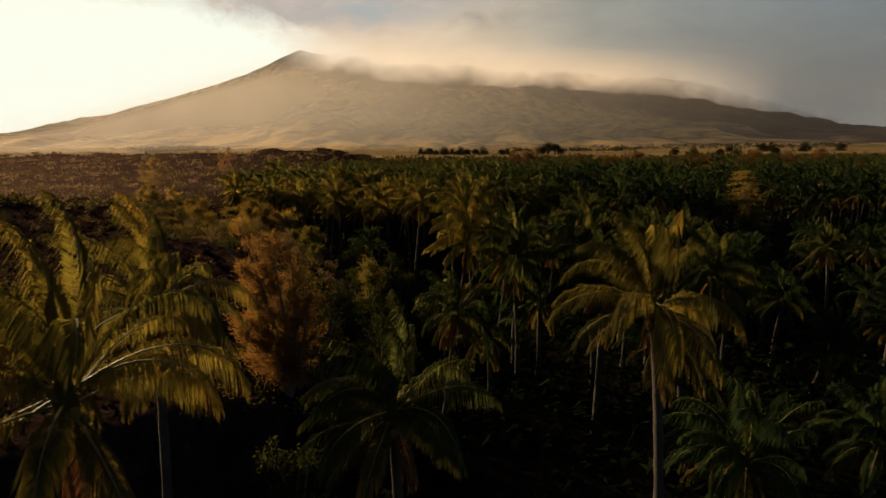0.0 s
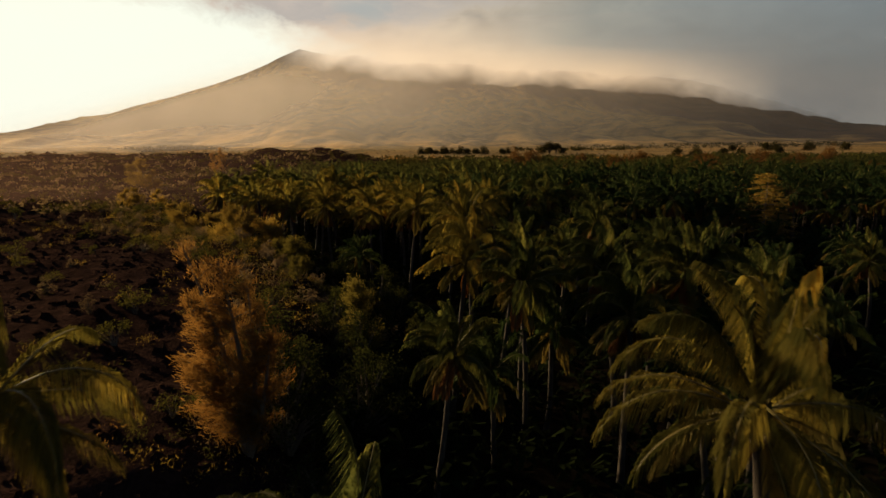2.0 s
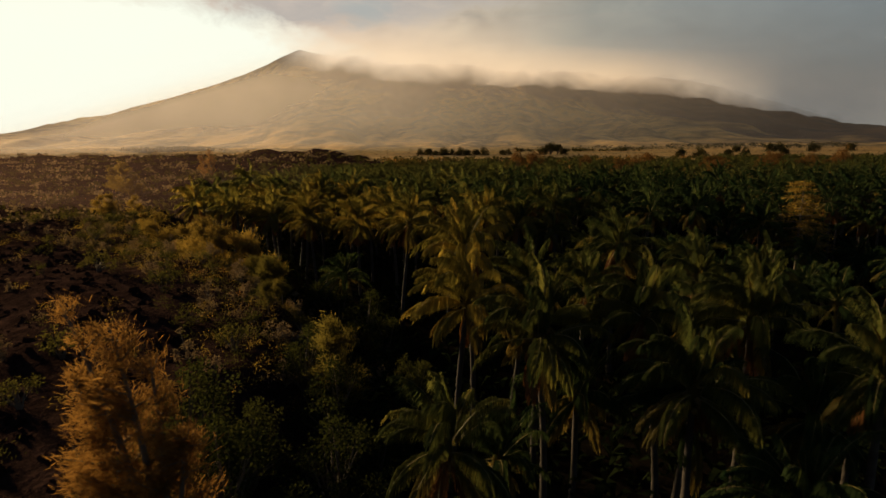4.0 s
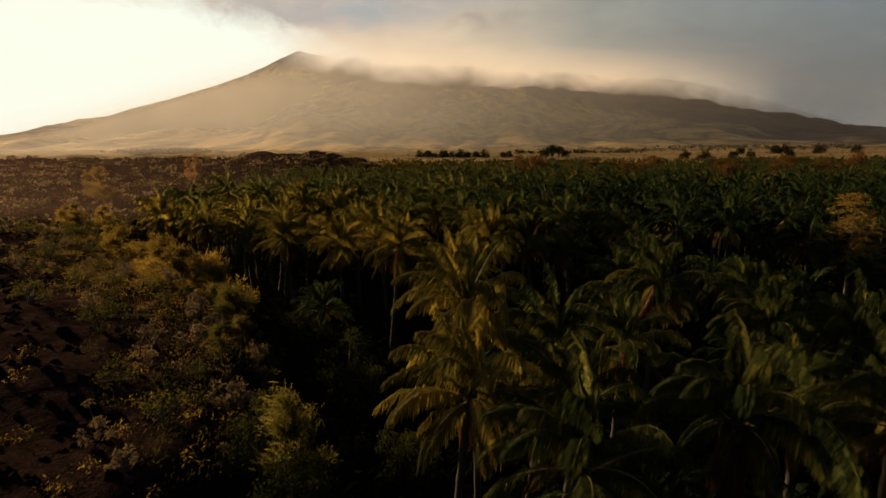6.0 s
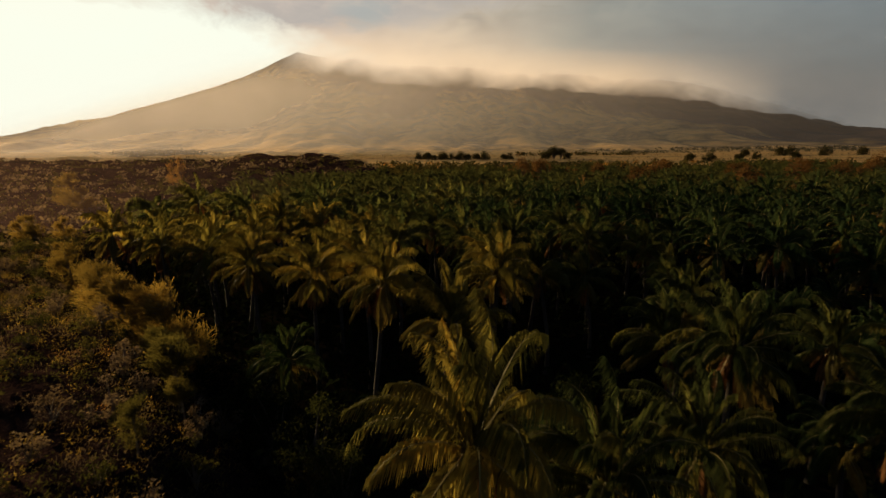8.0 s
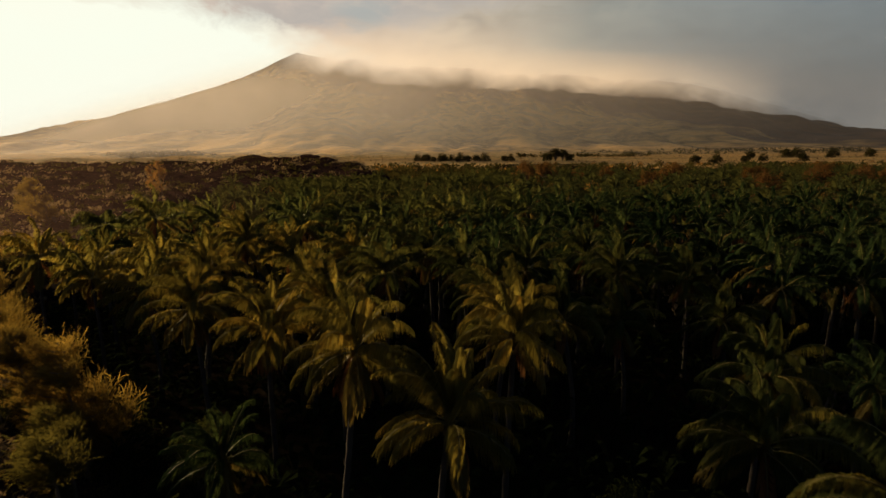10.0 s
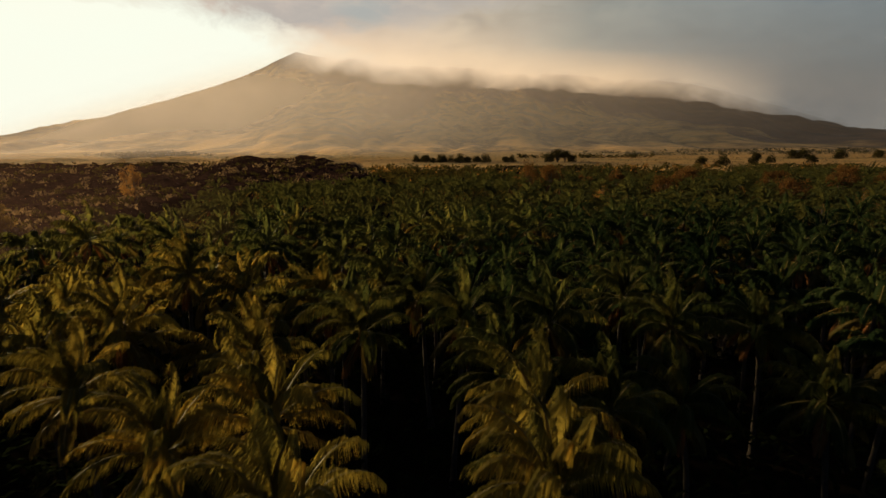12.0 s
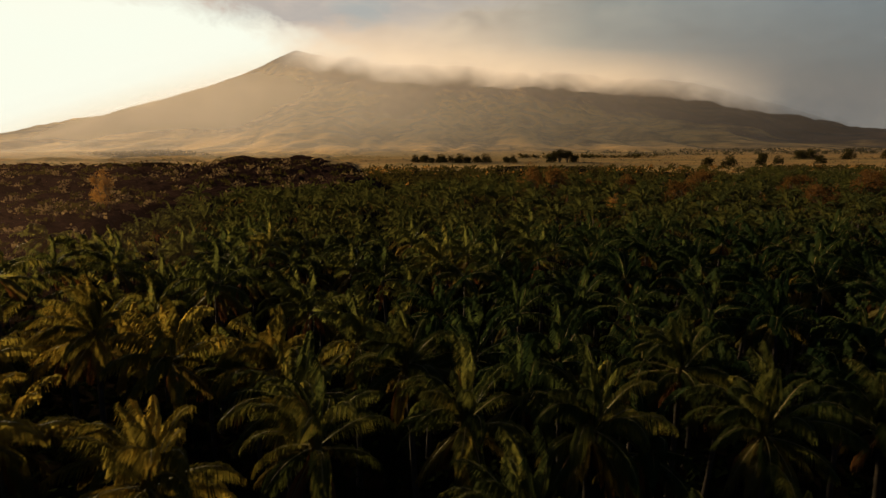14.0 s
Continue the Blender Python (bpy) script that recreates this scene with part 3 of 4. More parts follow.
def spear_mesh(seed):
    """The newest leaf, still folded: a pale tapering spear that bends at its tip."""
    r = np.random.default_rng(seed)
    verts, faces, n, side = [], [], 7, r.uniform(0, 6.28)
    for i in range(n + 1):
        s = i / n
        rad = 0.075 * math.sin(math.pi * min(1.0, 0.25 + 0.75 * s)) + 0.012
        bend = 0.55 * s ** 2.2
        x, y, z = -0.25 * s + bend * math.cos(side), bend * math.sin(side), 0.5 + 2.3 * s - 0.25 * s ** 4
        for j in range(5):
            q = 2 * math.pi * j / 5
            verts.append((x + rad * math.cos(q) * (1.6 if j % 2 else 0.8), y + rad * math.sin(q), z))
        if i:
            b = (i - 1) * 5
            faces += [(b + j, b + (j + 1) % 5, b + 5 + (j + 1) % 5, b + 5 + j) for j in range(5)]
    return mesh_of("spear_leaf", verts, faces, [M_OLD], None, True)


SPEARS = [spear_mesh(s) for s in range(4)]
NEAR_LIB = frond_library(84, 0.058, 2, 8)
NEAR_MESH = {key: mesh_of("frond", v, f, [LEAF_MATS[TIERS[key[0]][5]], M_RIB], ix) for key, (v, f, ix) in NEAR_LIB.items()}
SHADED_MESH = {key: mesh_of("frond", v, f, [M_FROND_SHADED if TIERS[key[0]][5] == "green" else LEAF_MATS[TIERS[key[0]][5]], M_RIB], ix) for key, (v, f, ix) in NEAR_LIB.items() if key[2] == 0}
DEEP_SHADE_MESH = {key: mesh_of("frond", v, f, [M_FROND_DEEP_SHADE if TIERS[key[0]][5] == "green" else M_OLD, M_RIB], ix) for key, (v, f, ix) in frond_library(54, 0.074, 1, 7).items()}
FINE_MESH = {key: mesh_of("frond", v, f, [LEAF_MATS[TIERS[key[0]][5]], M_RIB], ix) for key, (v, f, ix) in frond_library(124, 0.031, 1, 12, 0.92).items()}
NUT, HEART = nut_mesh(), heart_mesh()


def choose_fronds(r, spare=0.0, dry=0, domed=False):
    """The leaves of one crown: tier, azimuth step, seed; dry: how many more dead leaves hang round the trunk; domed: few stand upright."""
    chosen = []
    for tier, (*_, count, _) in enumerate(TIERS):
        start, count = r.integers(AZIMUTHS), max(1, count + int(r.integers(-1, 2)) + (4 if tier == 6 and r.random() < 0.3 else 0) + (dry if tier == 6 else dry // 2 if tier == 5 else 0))
        for i in range(count):
            if r.random() > (0.85 if domed and tier == 0 else 0.45 if domed and tier == 1 else spare):
                chosen.append((tier, int(start + round(i * AZIMUTHS / count) + r.integers(-1, 2)) % AZIMUTHS, int(r.integers(2))))
    return chosen


def palm(x, y, top, seed, size=1.0, nuts=True, dry=0):
    """A coconut palm whose leaves spring at the height top."""
    # palms meant to look shaded take the darker frond copy, by place
    shaded = x > 3 and y > 40 or x > -2 and 40 < y < 48 or x > -8 and y > 95 or top < 14 and y < 40
    r = np.random.default_rng(seed)
    z = float(ground_z(x, y)) - 0.15
    root = new("palm_tree")
    root.location = (x, y, z)
    h = top - z
    lean, turn = r.uniform(0.2, 1.1), r.uniform(0, 6.28)
    at = Matrix.Translation((0, 0, h))
    part("trunk", trunk_mesh(h, lean, turn, seed), root, at)
    part("heart", HEART, root, at)
    part("spear_leaf", SPEARS[seed % 4], root, at @ Matrix.Scale(size, 4), "pale folded young leaf")
    for i in range(6 if nuts else 0):
        a = r.uniform(0, 6.28)
        part("coconut", NUT, root, at @ pose(0.33 * math.cos(a), 0.33 * math.sin(a), r.uniform(-0.7, -0.2), r.uniform(-25, 25), r.uniform(-25, 25), 0))
    for key in choose_fronds(r, 0.0, dry):
        m = at @ pose(0, 0, r.uniform(-0.15, 0.25), r.uniform(-5, 5), r.uniform(-5, 5), r.uniform(-14, 14)) @ Matrix.Scale(size * r.uniform(0.9, 1.06), 4)
        if not nuts:
            leaf = DEEP_SHADE_MESH[key[0], key[1], 0]
        elif shaded:
            leaf = SHADED_MESH[key[0], key[1], 0]
        else:
            leaf = FINE_MESH[key[0], key[1], 0] if y < 30 else NEAR_MESH[key]
        part("frond", leaf, root, m)
    return tagged(root, "tall coconut palm with a skirt of dead brown fronds" if dry else "tall coconut palm with wind-swept green fronds" if nuts and shaded else "tall coconut palm with wind-swept yellow-green fronds" if nuts else "low young coconut palm with deep green fronds", "palm tree", "coconut palms of the grove")


# palms that stand near the way: x, y, height of the crown, the size of a large one, how many more dead leaves
PALMS = [
    (6.65, 23.95, 15.4, 0.94), (-8.6, 16.9, 15.2, 1.2), (-10.1, 23.8, 15.3, 1.08), (-1.7, 20.7, 13.1, 0.88),
    (-0.3, 43.1, 9.3), (0.5, 53.2, 12.3), (0.35, 58.2, 14.2), (3.9, 49.2, 11.6), (5.0, 56.0, 10.4), (9.8, 52.0, 12.0), (9.8, 45.0, 11.0),
    (15.6, 52.6, 11.6), (17.0, 44.5, 11.6), (15.2, 57.8, 9.8), (22.9, 66.4, 10.0), (13.5, 72.9, 11.7), (9.6, 66.6, 9.6), (4.6, 61.5, 11.2),
    (18.6, 67.8, 10.2), (23.3, 80.8, 9.1), (41.5, 73.5, 8.0), (2.4, 87.5, 12.2), (-5.9, 85.8, 12.0, 1.05, 9), (-12.6, 91.8, 11.0, 1.0, 6), (-20.3, 98.0, 10.6, 1.05, 4),
    (-12.9, 103.5, 10.9, 1.02, 5), (-23.0, 116.8, 12.4), (-12.0, 116.0, 10.4), (-6.9, 106.0, 11.4), (-0.6, 108.0, 11.4), (-4.0, 115.0, 11.3), (4.9, 107.3, 11.6),
    (11.8, 102.9, 8.2, 1.06), (6.8, 98.6, 9.8), (13.2, 109.0, 10.8), (11.6, 115.4, 11.2), (20.3, 103.3, 8.3, 1.08), (17.1, 89.6, 9.2, 1.05), (20.2, 111.4, 9.7),
    (-8.9, 93.8, 11.2, 1.2), (2.6, 94.4, 11.2, 1.05), (1.6, 100.8, 10.8), (-22.4, 105.8, 11.5, 1.05), (-0.9, 81.8, 10.0, 1.1), (13.6, 82.6, 8.6, 1.1),
]
# low palms between them
LOW_PALMS = [(11.8, 27.3, 7.9, 1.05), (10.9, 47.8, 8.3, 1.0), (12.6, 41.5, 7.9, 0.95), (16.5, 48.0, 8.4, 1.0), (6.4, 51.8, 7.6, 0.95), (1.9, 47.0, 6.6, 0.9)]
FARTHER = [
    (12.0, 127.8, 11.2), (21.8, 125.4, 11.0), (3.6, 129.0, 10.4), (-2.6, 128.2, 10.3), (-12.4, 126.6, 11.2), (-20.7, 129.0, 12.4), (19.5, 134.5, 10.0),
    (29.5, 116.8, 10.3), (32.8, 120.5, 9.1), (28.0, 124.6, 9.0), (27.4, 110.5, 11.4), (40.2, 122.8, 10.1), (46.5, 117.0, 10.8), (-8.8, 140.0, 10.5),
    (-37.5, 115.0, 10.6), (-46.4, 130.8, 12.0), (-38.8, 128.9, 13.2), (-41.8, 112.0, 11.4), (-45.0, 158.8, 9.6), (-33.0, 106.5, 10.8), (-29.5, 110.5, 10.2), (11.0, 120.8, 9.3),
]


def scatter(spots, x0, x1, y0, y1, gap, r, keep):
    """More places at random, none nearer to another than gap."""
    grid = {}
    for p in spots:
        grid.setdefault((int(p[0] // gap), int(p[1] // gap)), []).append(p)
    got = []
    for _ in range(int((x1 - x0) * (y1 - y0) / gap / gap * 6)):
        x, y = r.uniform(x0, x1), r.uniform(y0, y1)
        if not keep(x, y):
            continue
        c = (int(x // gap), int(y // gap))
        near = [p for i in (-1, 0, 1) for j in (-1, 0, 1) for p in grid.get((c[0] + i, c[1] + j), ())]
        if all((p[0] - x) ** 2 + (p[1] - y) ** 2 > gap * gap for p in near):
            grid.setdefault(c, []).append((x, y))
            got.append((x, y))
    return got


def in_grove(x, y):
    return x > edge_x(y) + 3


def beside_way(x, y):
    """Open, dark places between the palms that stay free of tall crowns."""
    return in_grove(x, y) and abs(x) < 0.85 * y + 12 and not (-16 < x < 4 and y < 82) and not (x < 9 and y < 48) and not (3 < x < 24 and 75 < y < 100)


place_rng = np.random.default_rng(21)
known = PALMS + FARTHER + LOW_PALMS
near_fill = scatter(known, -30, 75, 26, 104, 6.2, place_rng, beside_way)
known = known + [(x, y, 0) for x, y in near_fill]
mid_fill = scatter(known, -70, 120, 92, 166, 4.75, place_rng, lambda x, y: in_grove(x, y) and abs(x) < 0.74 * y and y > 104)
known = known + [(x, y, 0) for x, y in mid_fill]
far_fill = scatter(known, -100, 330, 166, 400, 5.4, place_rng, lambda x, y: in_grove(x, y) and -0.75 * y < x < 0.78 * y and y < 330 + 0.28 * x + 20 * math.sin(x * 0.05))

seed = 100
near_list = list(PALMS) + LOW_PALMS
for x, y in near_fill:
    near_list.append((x, y, place_rng.uniform(4.6, 7.2)))
for x, y, top, *size in near_list:
    seed += 1
    palm(x, y, top, seed, size[0] if size else 1.02 if top > 9.3 else 0.9, seed <= 100 + len(PALMS), size[1] if len(size) > 1 else 0)

# palms farther off: a trunk and a joined crown each
MID_LIB = frond_library(23, 0.20, 1, 5)


def crown_mesh(lib, seed, seeds, spare, green=M_FROND_LIT):
    r = np.random.default_rng(seed)
    verts, faces, index, mats = [], [], [], [green, M_RIB, M_OLD, M_DEAD]
    slot = {"green": 0, "old": 2, "dead": 3}
    count = 0
    for tier, a, s in choose_fronds(r, spare, 0, True):
        v, f, ix = lib[tier, a, s % seeds]
        q = r.uniform(-0.3, 0.3)
        c, w, k = math.cos(q), math.sin(q), r.uniform(0.88, 1.08)
        verts.append(np.stack([v[:, 0] * c - v[:, 1] * w, v[:, 0] * w + v[:, 1] * c, v[:, 2] + r.uniform(-0.1, 0.2)], -1) * k)
        faces += [tuple(i + count for i in q) for q in f]
        index += [1 if i else slot[TIERS[tier][5]] for i in ix]
        count += len(v)
    return np.concatenate(verts), faces, index, mats


MID_CROWNS = []
for s in range(18):
    v, f, ix, mats = crown_mesh(MID_LIB, 900 + s, 1, 0.25, M_FROND_LIT if s < 3 else M_FROND_SHADED if s < 6 else M_FROND_DEEP_SHADE)
    MID_CROWNS.append(mesh_of("crown", v, f, mats, ix))
MID_FRONDS = {}
for (tier, a, _), (v, f, ix) in MID_LIB.items():
    for tone in range(3):
        MID_FRONDS[tone, tier, a] = mesh_of("frond", v, f, [LEAF_MATS[TIERS[tier][5]] if TIERS[tier][5] != "green" else (M_FROND_LIT, M_FROND_SHADED, M_FROND_DEEP_SHADE)[tone], M_RIB], ix)
MID_TRUNKS = [trunk_mesh(10.6, 0.3 + 0.1 * s, 1.3 * s, 50 + s, 6, 12) for s in range(6)]


def mid_palm(x, y, top, seed, crown):
    r = np.random.default_rng(seed)
    root = new("palm_tree")
    z = float(ground_z(x, y)) - 0.15
    root.location = (x, y, z)
    h = top - z
    part("trunk", MID_TRUNKS[seed % 6], root, Matrix.Translation((0, 0, h)) @ Matrix.Diagonal((1, 1, h / 10.6, 1)))
    if y < 121 and abs(x) < 46:                               # nearer ones leaf by leaf
        for tier, a, _ in choose_fronds(r, 0.1, 0, True):
            m = pose(0, 0, h + r.uniform(-0.1, 0.2), r.uniform(-5, 5), r.uniform(-5, 5), r.uniform(-16, 16)) @ Matrix.Scale(r.uniform(0.98, 1.18), 4)
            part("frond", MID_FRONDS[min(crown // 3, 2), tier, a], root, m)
        return tagged(root, "coconut palm with drooping wind-swept fronds in the grove", "palm tree", "coconut palms of the grove")
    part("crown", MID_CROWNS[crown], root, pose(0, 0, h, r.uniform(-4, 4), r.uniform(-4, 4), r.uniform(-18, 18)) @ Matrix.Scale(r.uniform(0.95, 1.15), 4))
    return tagged(root, "coconut palm with a dense wind-swept crown in the grove", "palm tree", "coconut palms of the grove")


for x, y, top in FARTHER + [(x, y, place_rng.uniform(7.6, 11.6)) for x, y in mid_fill]:
    seed += 1
    # frond colour paints sun and shade: lightest west, mid when tall, darkest inside
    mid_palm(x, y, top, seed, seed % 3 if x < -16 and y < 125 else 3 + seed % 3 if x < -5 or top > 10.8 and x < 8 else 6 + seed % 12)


def blade_library():
    """Whole leaves for palms far off: an arching row of pointed tufts that hang on either side."""
    made, n = {}, 7
    for tier, (rise, droop, sway, length, _, _) in enumerate(TIERS):
        for a in range(AZIMUTHS):
            rise_, az = rise + rng.uniform(-0.12, 0.12), 2 * math.pi * a / AZIMUTHS + rng.uniform(-0.2, 0.2)
            d, p = np.array([math.cos(az) * math.cos(rise_), math.sin(az) * math.cos(rise_), math.sin(rise_)]), np.zeros(3)
            verts, faces = [], []
            for i in range(n):
                s = (i + 0.5) / n
                side = unit(np.cross(d, UP) + 1e-4)
                q = p + d * length / n
                w = 0.72 * min(1.0, 0.3 + 2.0 * s) * (1 - 0.4 * max(0.0, s - 0.6) / 0.4)
                for sign in (-1, 1):
                    out = sign * side * rng.uniform(0.35, 0.6) + d * rng.uniform(0.3, 0.6) - UP * rng.uniform(0.9, 1.4) + WIND * sway * 0.5
                    k = len(verts)
                    verts += [p, q, q + unit(out) * w * rng.uniform(0.8, 1.25)]
                    faces.append((k, k + 1, k + 2))
                p = q
                d = unit(d + (-UP * droop * (0.35 + 1.3 * s) + WIND * sway * (0.25 + 1.2 * s)) / n)
            made[tier, a, 0] = (np.array(verts), faces, [0] * len(faces))
    return made


def far_grove():
    """All the palms at the back of the grove in one mesh."""
    lib = blade_library()
    kinds = [crown_mesh(lib, 1300 + s, 1, 0.08) for s in range(6)]
    verts, faces, index, count = [], [], [], 0
    r = np.random.default_rng(5)
    for x, y in far_fill:
        v, f, ix, _ = kinds[r.integers(6)]
        z, top = float(ground_z(x, y)), r.uniform(5.0, 9.6) - 2.4 * float(smooth(210, 320, y))
        verts.append(v * r.uniform(0.95, 1.2) + np.array([x, y, top]))
        faces += [tuple(i + count for i in q) for q in f]
        index += ix
        count += len(v)
        ring = [(x + 0.17 * math.cos(a), y + 0.17 * math.sin(a), h) for h in (z, top) for a in (0, 2.09, 4.19)]
        verts.append(np.array(ring))
        faces += [tuple(count + i for i in q) for q in ((0, 1, 4, 3), (1, 2, 5, 4), (2, 0, 3, 5))]
        index += [4, 4, 4]
        count += 6
    me = mesh_of("palm_grove", np.concatenate(verts), faces, [M_GROVE, M_RIB, M_OLD, M_DEAD, M_TRUNK], index)
    tagged(new("palm_grove", me), "dense green coconut grove reaching to the dry fields", "palm grove", kind="stuff")


far_grove()


# ---- other trees and shrubs ----
def tube(verts, faces, index, path, r0, r1, sides=6, mat=0):
    b0 = len(verts)
    for i, p in enumerate(path):
        s = i / (len(path) - 1)
        d = unit(np.array(path[min(i + 1, len(path) - 1)]) - np.array(path[max(i - 1, 0)]))
        a = unit(np.cross(d, (0.3, 0.9, 0.1)))
        b = np.cross(d, a)
        r = r0 + (r1 - r0) * s
        for j in range(sides):
            q = 2 * math.pi * j / sides
            verts.append(np.array(p) + r * (math.cos(q) * a + math.sin(q) * b))
        if i:
            k = b0 + (i - 1) * sides
            for j in range(sides):
                faces.append((k + j, k + (j + 1) % sides, k + sides + (j + 1) % sides, k + sides + j))
                index.append(mat)


def ironwood(height, width, lean, seed, leafs, mat, stems=((0.0, 1.0),)):
    """A feathery needle tree: leaning trunk, rising limbs, thousands of thin drooping sprays. Returns the trunk's and the crown's mesh."""
    r = np.random.default_rng(seed)
    tv, tf, ti, cv, cf = [], [], [], [], []
    trunks = [[np.array([aside * s + lean[0] * f * s ** 1.5, lean[1] * s ** 1.5 - 0.3 * aside * s, height * f * s]) for s in np.linspace(0, 1, 9)] for aside, f in stems]
    for axis in trunks:
        tube(tv, tf, ti, axis, height * 0.014 + 0.05, 0.03)
    for b in range(int(height * 4.6 * len(stems) ** 0.6)):
        axis, s = trunks[b % len(stems)], r.uniform(0.06, 0.98) ** 0.8
        base = axis[int(s * 8)] + (axis[min(int(s * 8) + 1, 8)] - axis[int(s * 8)]) * (s * 8 % 1)
        a = r.uniform(0, 2 * math.pi)
        reach = width * (1.05 - s) ** 0.8 * r.uniform(0.5, 1.15) + 0.4
        d = unit(np.array([math.cos(a), math.sin(a), r.uniform(0.35, 0.9)]))
        path = [base]
        for i in range(4):
            path.append(path[-1] + d * reach / 4)
            d = unit(d + np.array([-0.10, -0.04, 0.05]) + r.normal(0, 0.12, 3))
        tube(tv, tf, ti, path, 0.05, 0.012, 4)
        for i in range(int(leafs * min(1.3, 0.15 + 1.5 * reach / width))):
            q = r.uniform(0.08, 1.0) * 4
            j = min(int(q), 3)
            p = path[j] + (path[j + 1] - path[j]) * (q - j) + r.normal(0, 0.20, 3)
            w = unit(d * 0.9 + r.normal(0, 0.55, 3) + np.array([-0.25, -0.1, 0.5]))
            l, t = r.uniform(0.2, 0.5), unit(r.normal(0, 1, 3)) * r.uniform(0.010, 0.024)
            k = len(cv)
            cv += [p - t, p + t, p + w * l * 0.6 + t * 0.8, p + w * l - UP * l * 0.1]
            cf += [(k, k + 1, k + 2), (k, k + 2, k + 3)]
    return mesh_of("trunk", tv, tf, [M_WOOD], None, True), mesh_of("crown", cv, cf, [mat])


def leafy(height, width, seed, clumps, leaves, size, mats, stem=0.25):
    """A broad-leaved shrub or tree: stems that fork, clumps of single leaves with gaps between them."""
    r = np.random.default_rng(seed)
    tv, tf, ti, cv, cf = [], [], [], [], []
    for c in range(clumps):
        a, e = r.uniform(0, 2 * math.pi), r.uniform(0.05, 1.0)
        rad = width * math.sqrt(r.uniform(0.02, 1)) * (1.0 - 0.55 * e * e)
        top = np.array([rad * math.cos(a), rad * math.sin(a), height * (stem + (1 - stem) * e * r.uniform(0.7, 1.08))])
        mid = top * np.array([0.35, 0.35, 0.5]) + r.normal(0, 0.05, 3) * width
        tube(tv, tf, ti, [np.zeros(3) - UP * 0.2, mid, top], 0.02 * height + 0.02, 0.012, 4)
        spread = width * r.uniform(0.22, 0.40)
        for i in range(leaves):
            d = unit(r.normal(0, 1, 3))
            p = top + d * spread * r.uniform(0.35, 1.0) * np.array([1, 1, 0.75])
            w = unit(d + r.normal(0, 0.6, 3) + UP * 0.25)
            t = unit(np.cross(w, r.normal(0, 1, 3))) * size * r.uniform(0.25, 0.42)
            l = size * r.uniform(0.8, 1.3)
            k = len(cv)
            cv += [p, p + w * l * 0.5 + t, p + w * l - UP * 0.2 * l, p + w * l * 0.5 - t]
            cf += [(k, k + 1, k + 2, k + 3)]
    return mesh_of("stem", tv, tf, [M_WOOD], None, True), mesh_of("foliage", cv, cf, mats)


def plant(name, meshes, names, x, y, m, label, category, group="", sink=0.1):
    root = new(name)
    root.location = (x, y, float(ground_z(x, y)) - sink)
    for me, n in zip(meshes, names):
        part(n, me, root, m)
    return tagged(root, label, category, group)


RUST_TREE = ironwood(11.8, 2.3, (-2.9, 0.3), 3, 190, M_RUST, ((0.0, 1.0), (1.9, 0.93), (3.2, 0.84), (-0.9, 0.74), (3.6, 0.62), (-2.2, 0.48)))
plant("ironwood_tree", RUST_TREE, ("trunk", "crown"), -11.3, 41.4, Matrix.Identity(4), "rust-orange feathery ironwood tree leaning over the lava edge", "tree")
OLIVE = [ironwood(h, w, l, s, 230, M_OLIVE) for h, w, l, s in ((4.8, 2.3, (-0.7, 0.2), 11), (3.6, 2.0, (-0.4, -0.2), 12), (6.0, 2.6, (-1.0, 0), 13))]
SPIRE = [ironwood(h, w, l, s, 200, M_SPIRE) for h, w, l, s in ((4.8, 1.9, (-0.3, 0.2), 14), (3.6, 1.8, (-0.2, -0.2), 15), (6.0, 1.8, (-0.4, 0), 16))]
RUST = [ironwood(h, w, l, s, 110, M_RUST) for h, w, l, s in ((7.5, 2.8, (-1.2, 0.2), 21), (9.0, 3.2, (-0.8, -0.2), 22))]
# x, y, kind, height of the top
IRONWOODS = [(-32.5, 95.9, 2, 11.2), (-29.8, 94.0, 2, 10.4), (-26.2, 93.4, 0, 9.6), (-24.6, 91.0, 0, 9.0), (-34.8, 99.5, 1, 9.0), (-27.5, 90.5, 1, 7.6), (-20.0, 82.4, 1, 8.6), (-21.6, 85.6, 0, 7.8), (-18.3, 79.6, 1, 7.0), (-23.8, 87.8, 1, 7.6),
             (-17.4, 72.6, 0, 8.7), (-8.4, 60.6, 2, 9.0), (-38.5, 104.0, 0, 9.0), (-70.0, 137.0, 0, 10.4), (-67.0, 140.0, 1, 9.4), (-73.5, 139.0, 1, 9.6), (-92.0, 181.0, 2, 14.5), (-97.5, 186.0, 0, 13.0),
             (-88.0, 178.0, 1, 11.0), (-49.5, 115.5, 1, 8.8), (-55.0, 122.0, 0, 8.6)]
for x, y, k, s in IRONWOODS:
    plant("ironwood_tree", SPIRE[k] if x > -24 else OLIVE[k], ("trunk", "crown"), x, y, Matrix.Scale((s - float(ground_z(x, y))) / (4.8, 3.6, 6.0)[k], 4) @ pose(0, 0, 0, 0, 0, 37 * k), "green feathery ironwood tree on the lava edge" if x > -24 else "olive-yellow feathery ironwood tree on the lava edge", "tree", "ironwood trees")
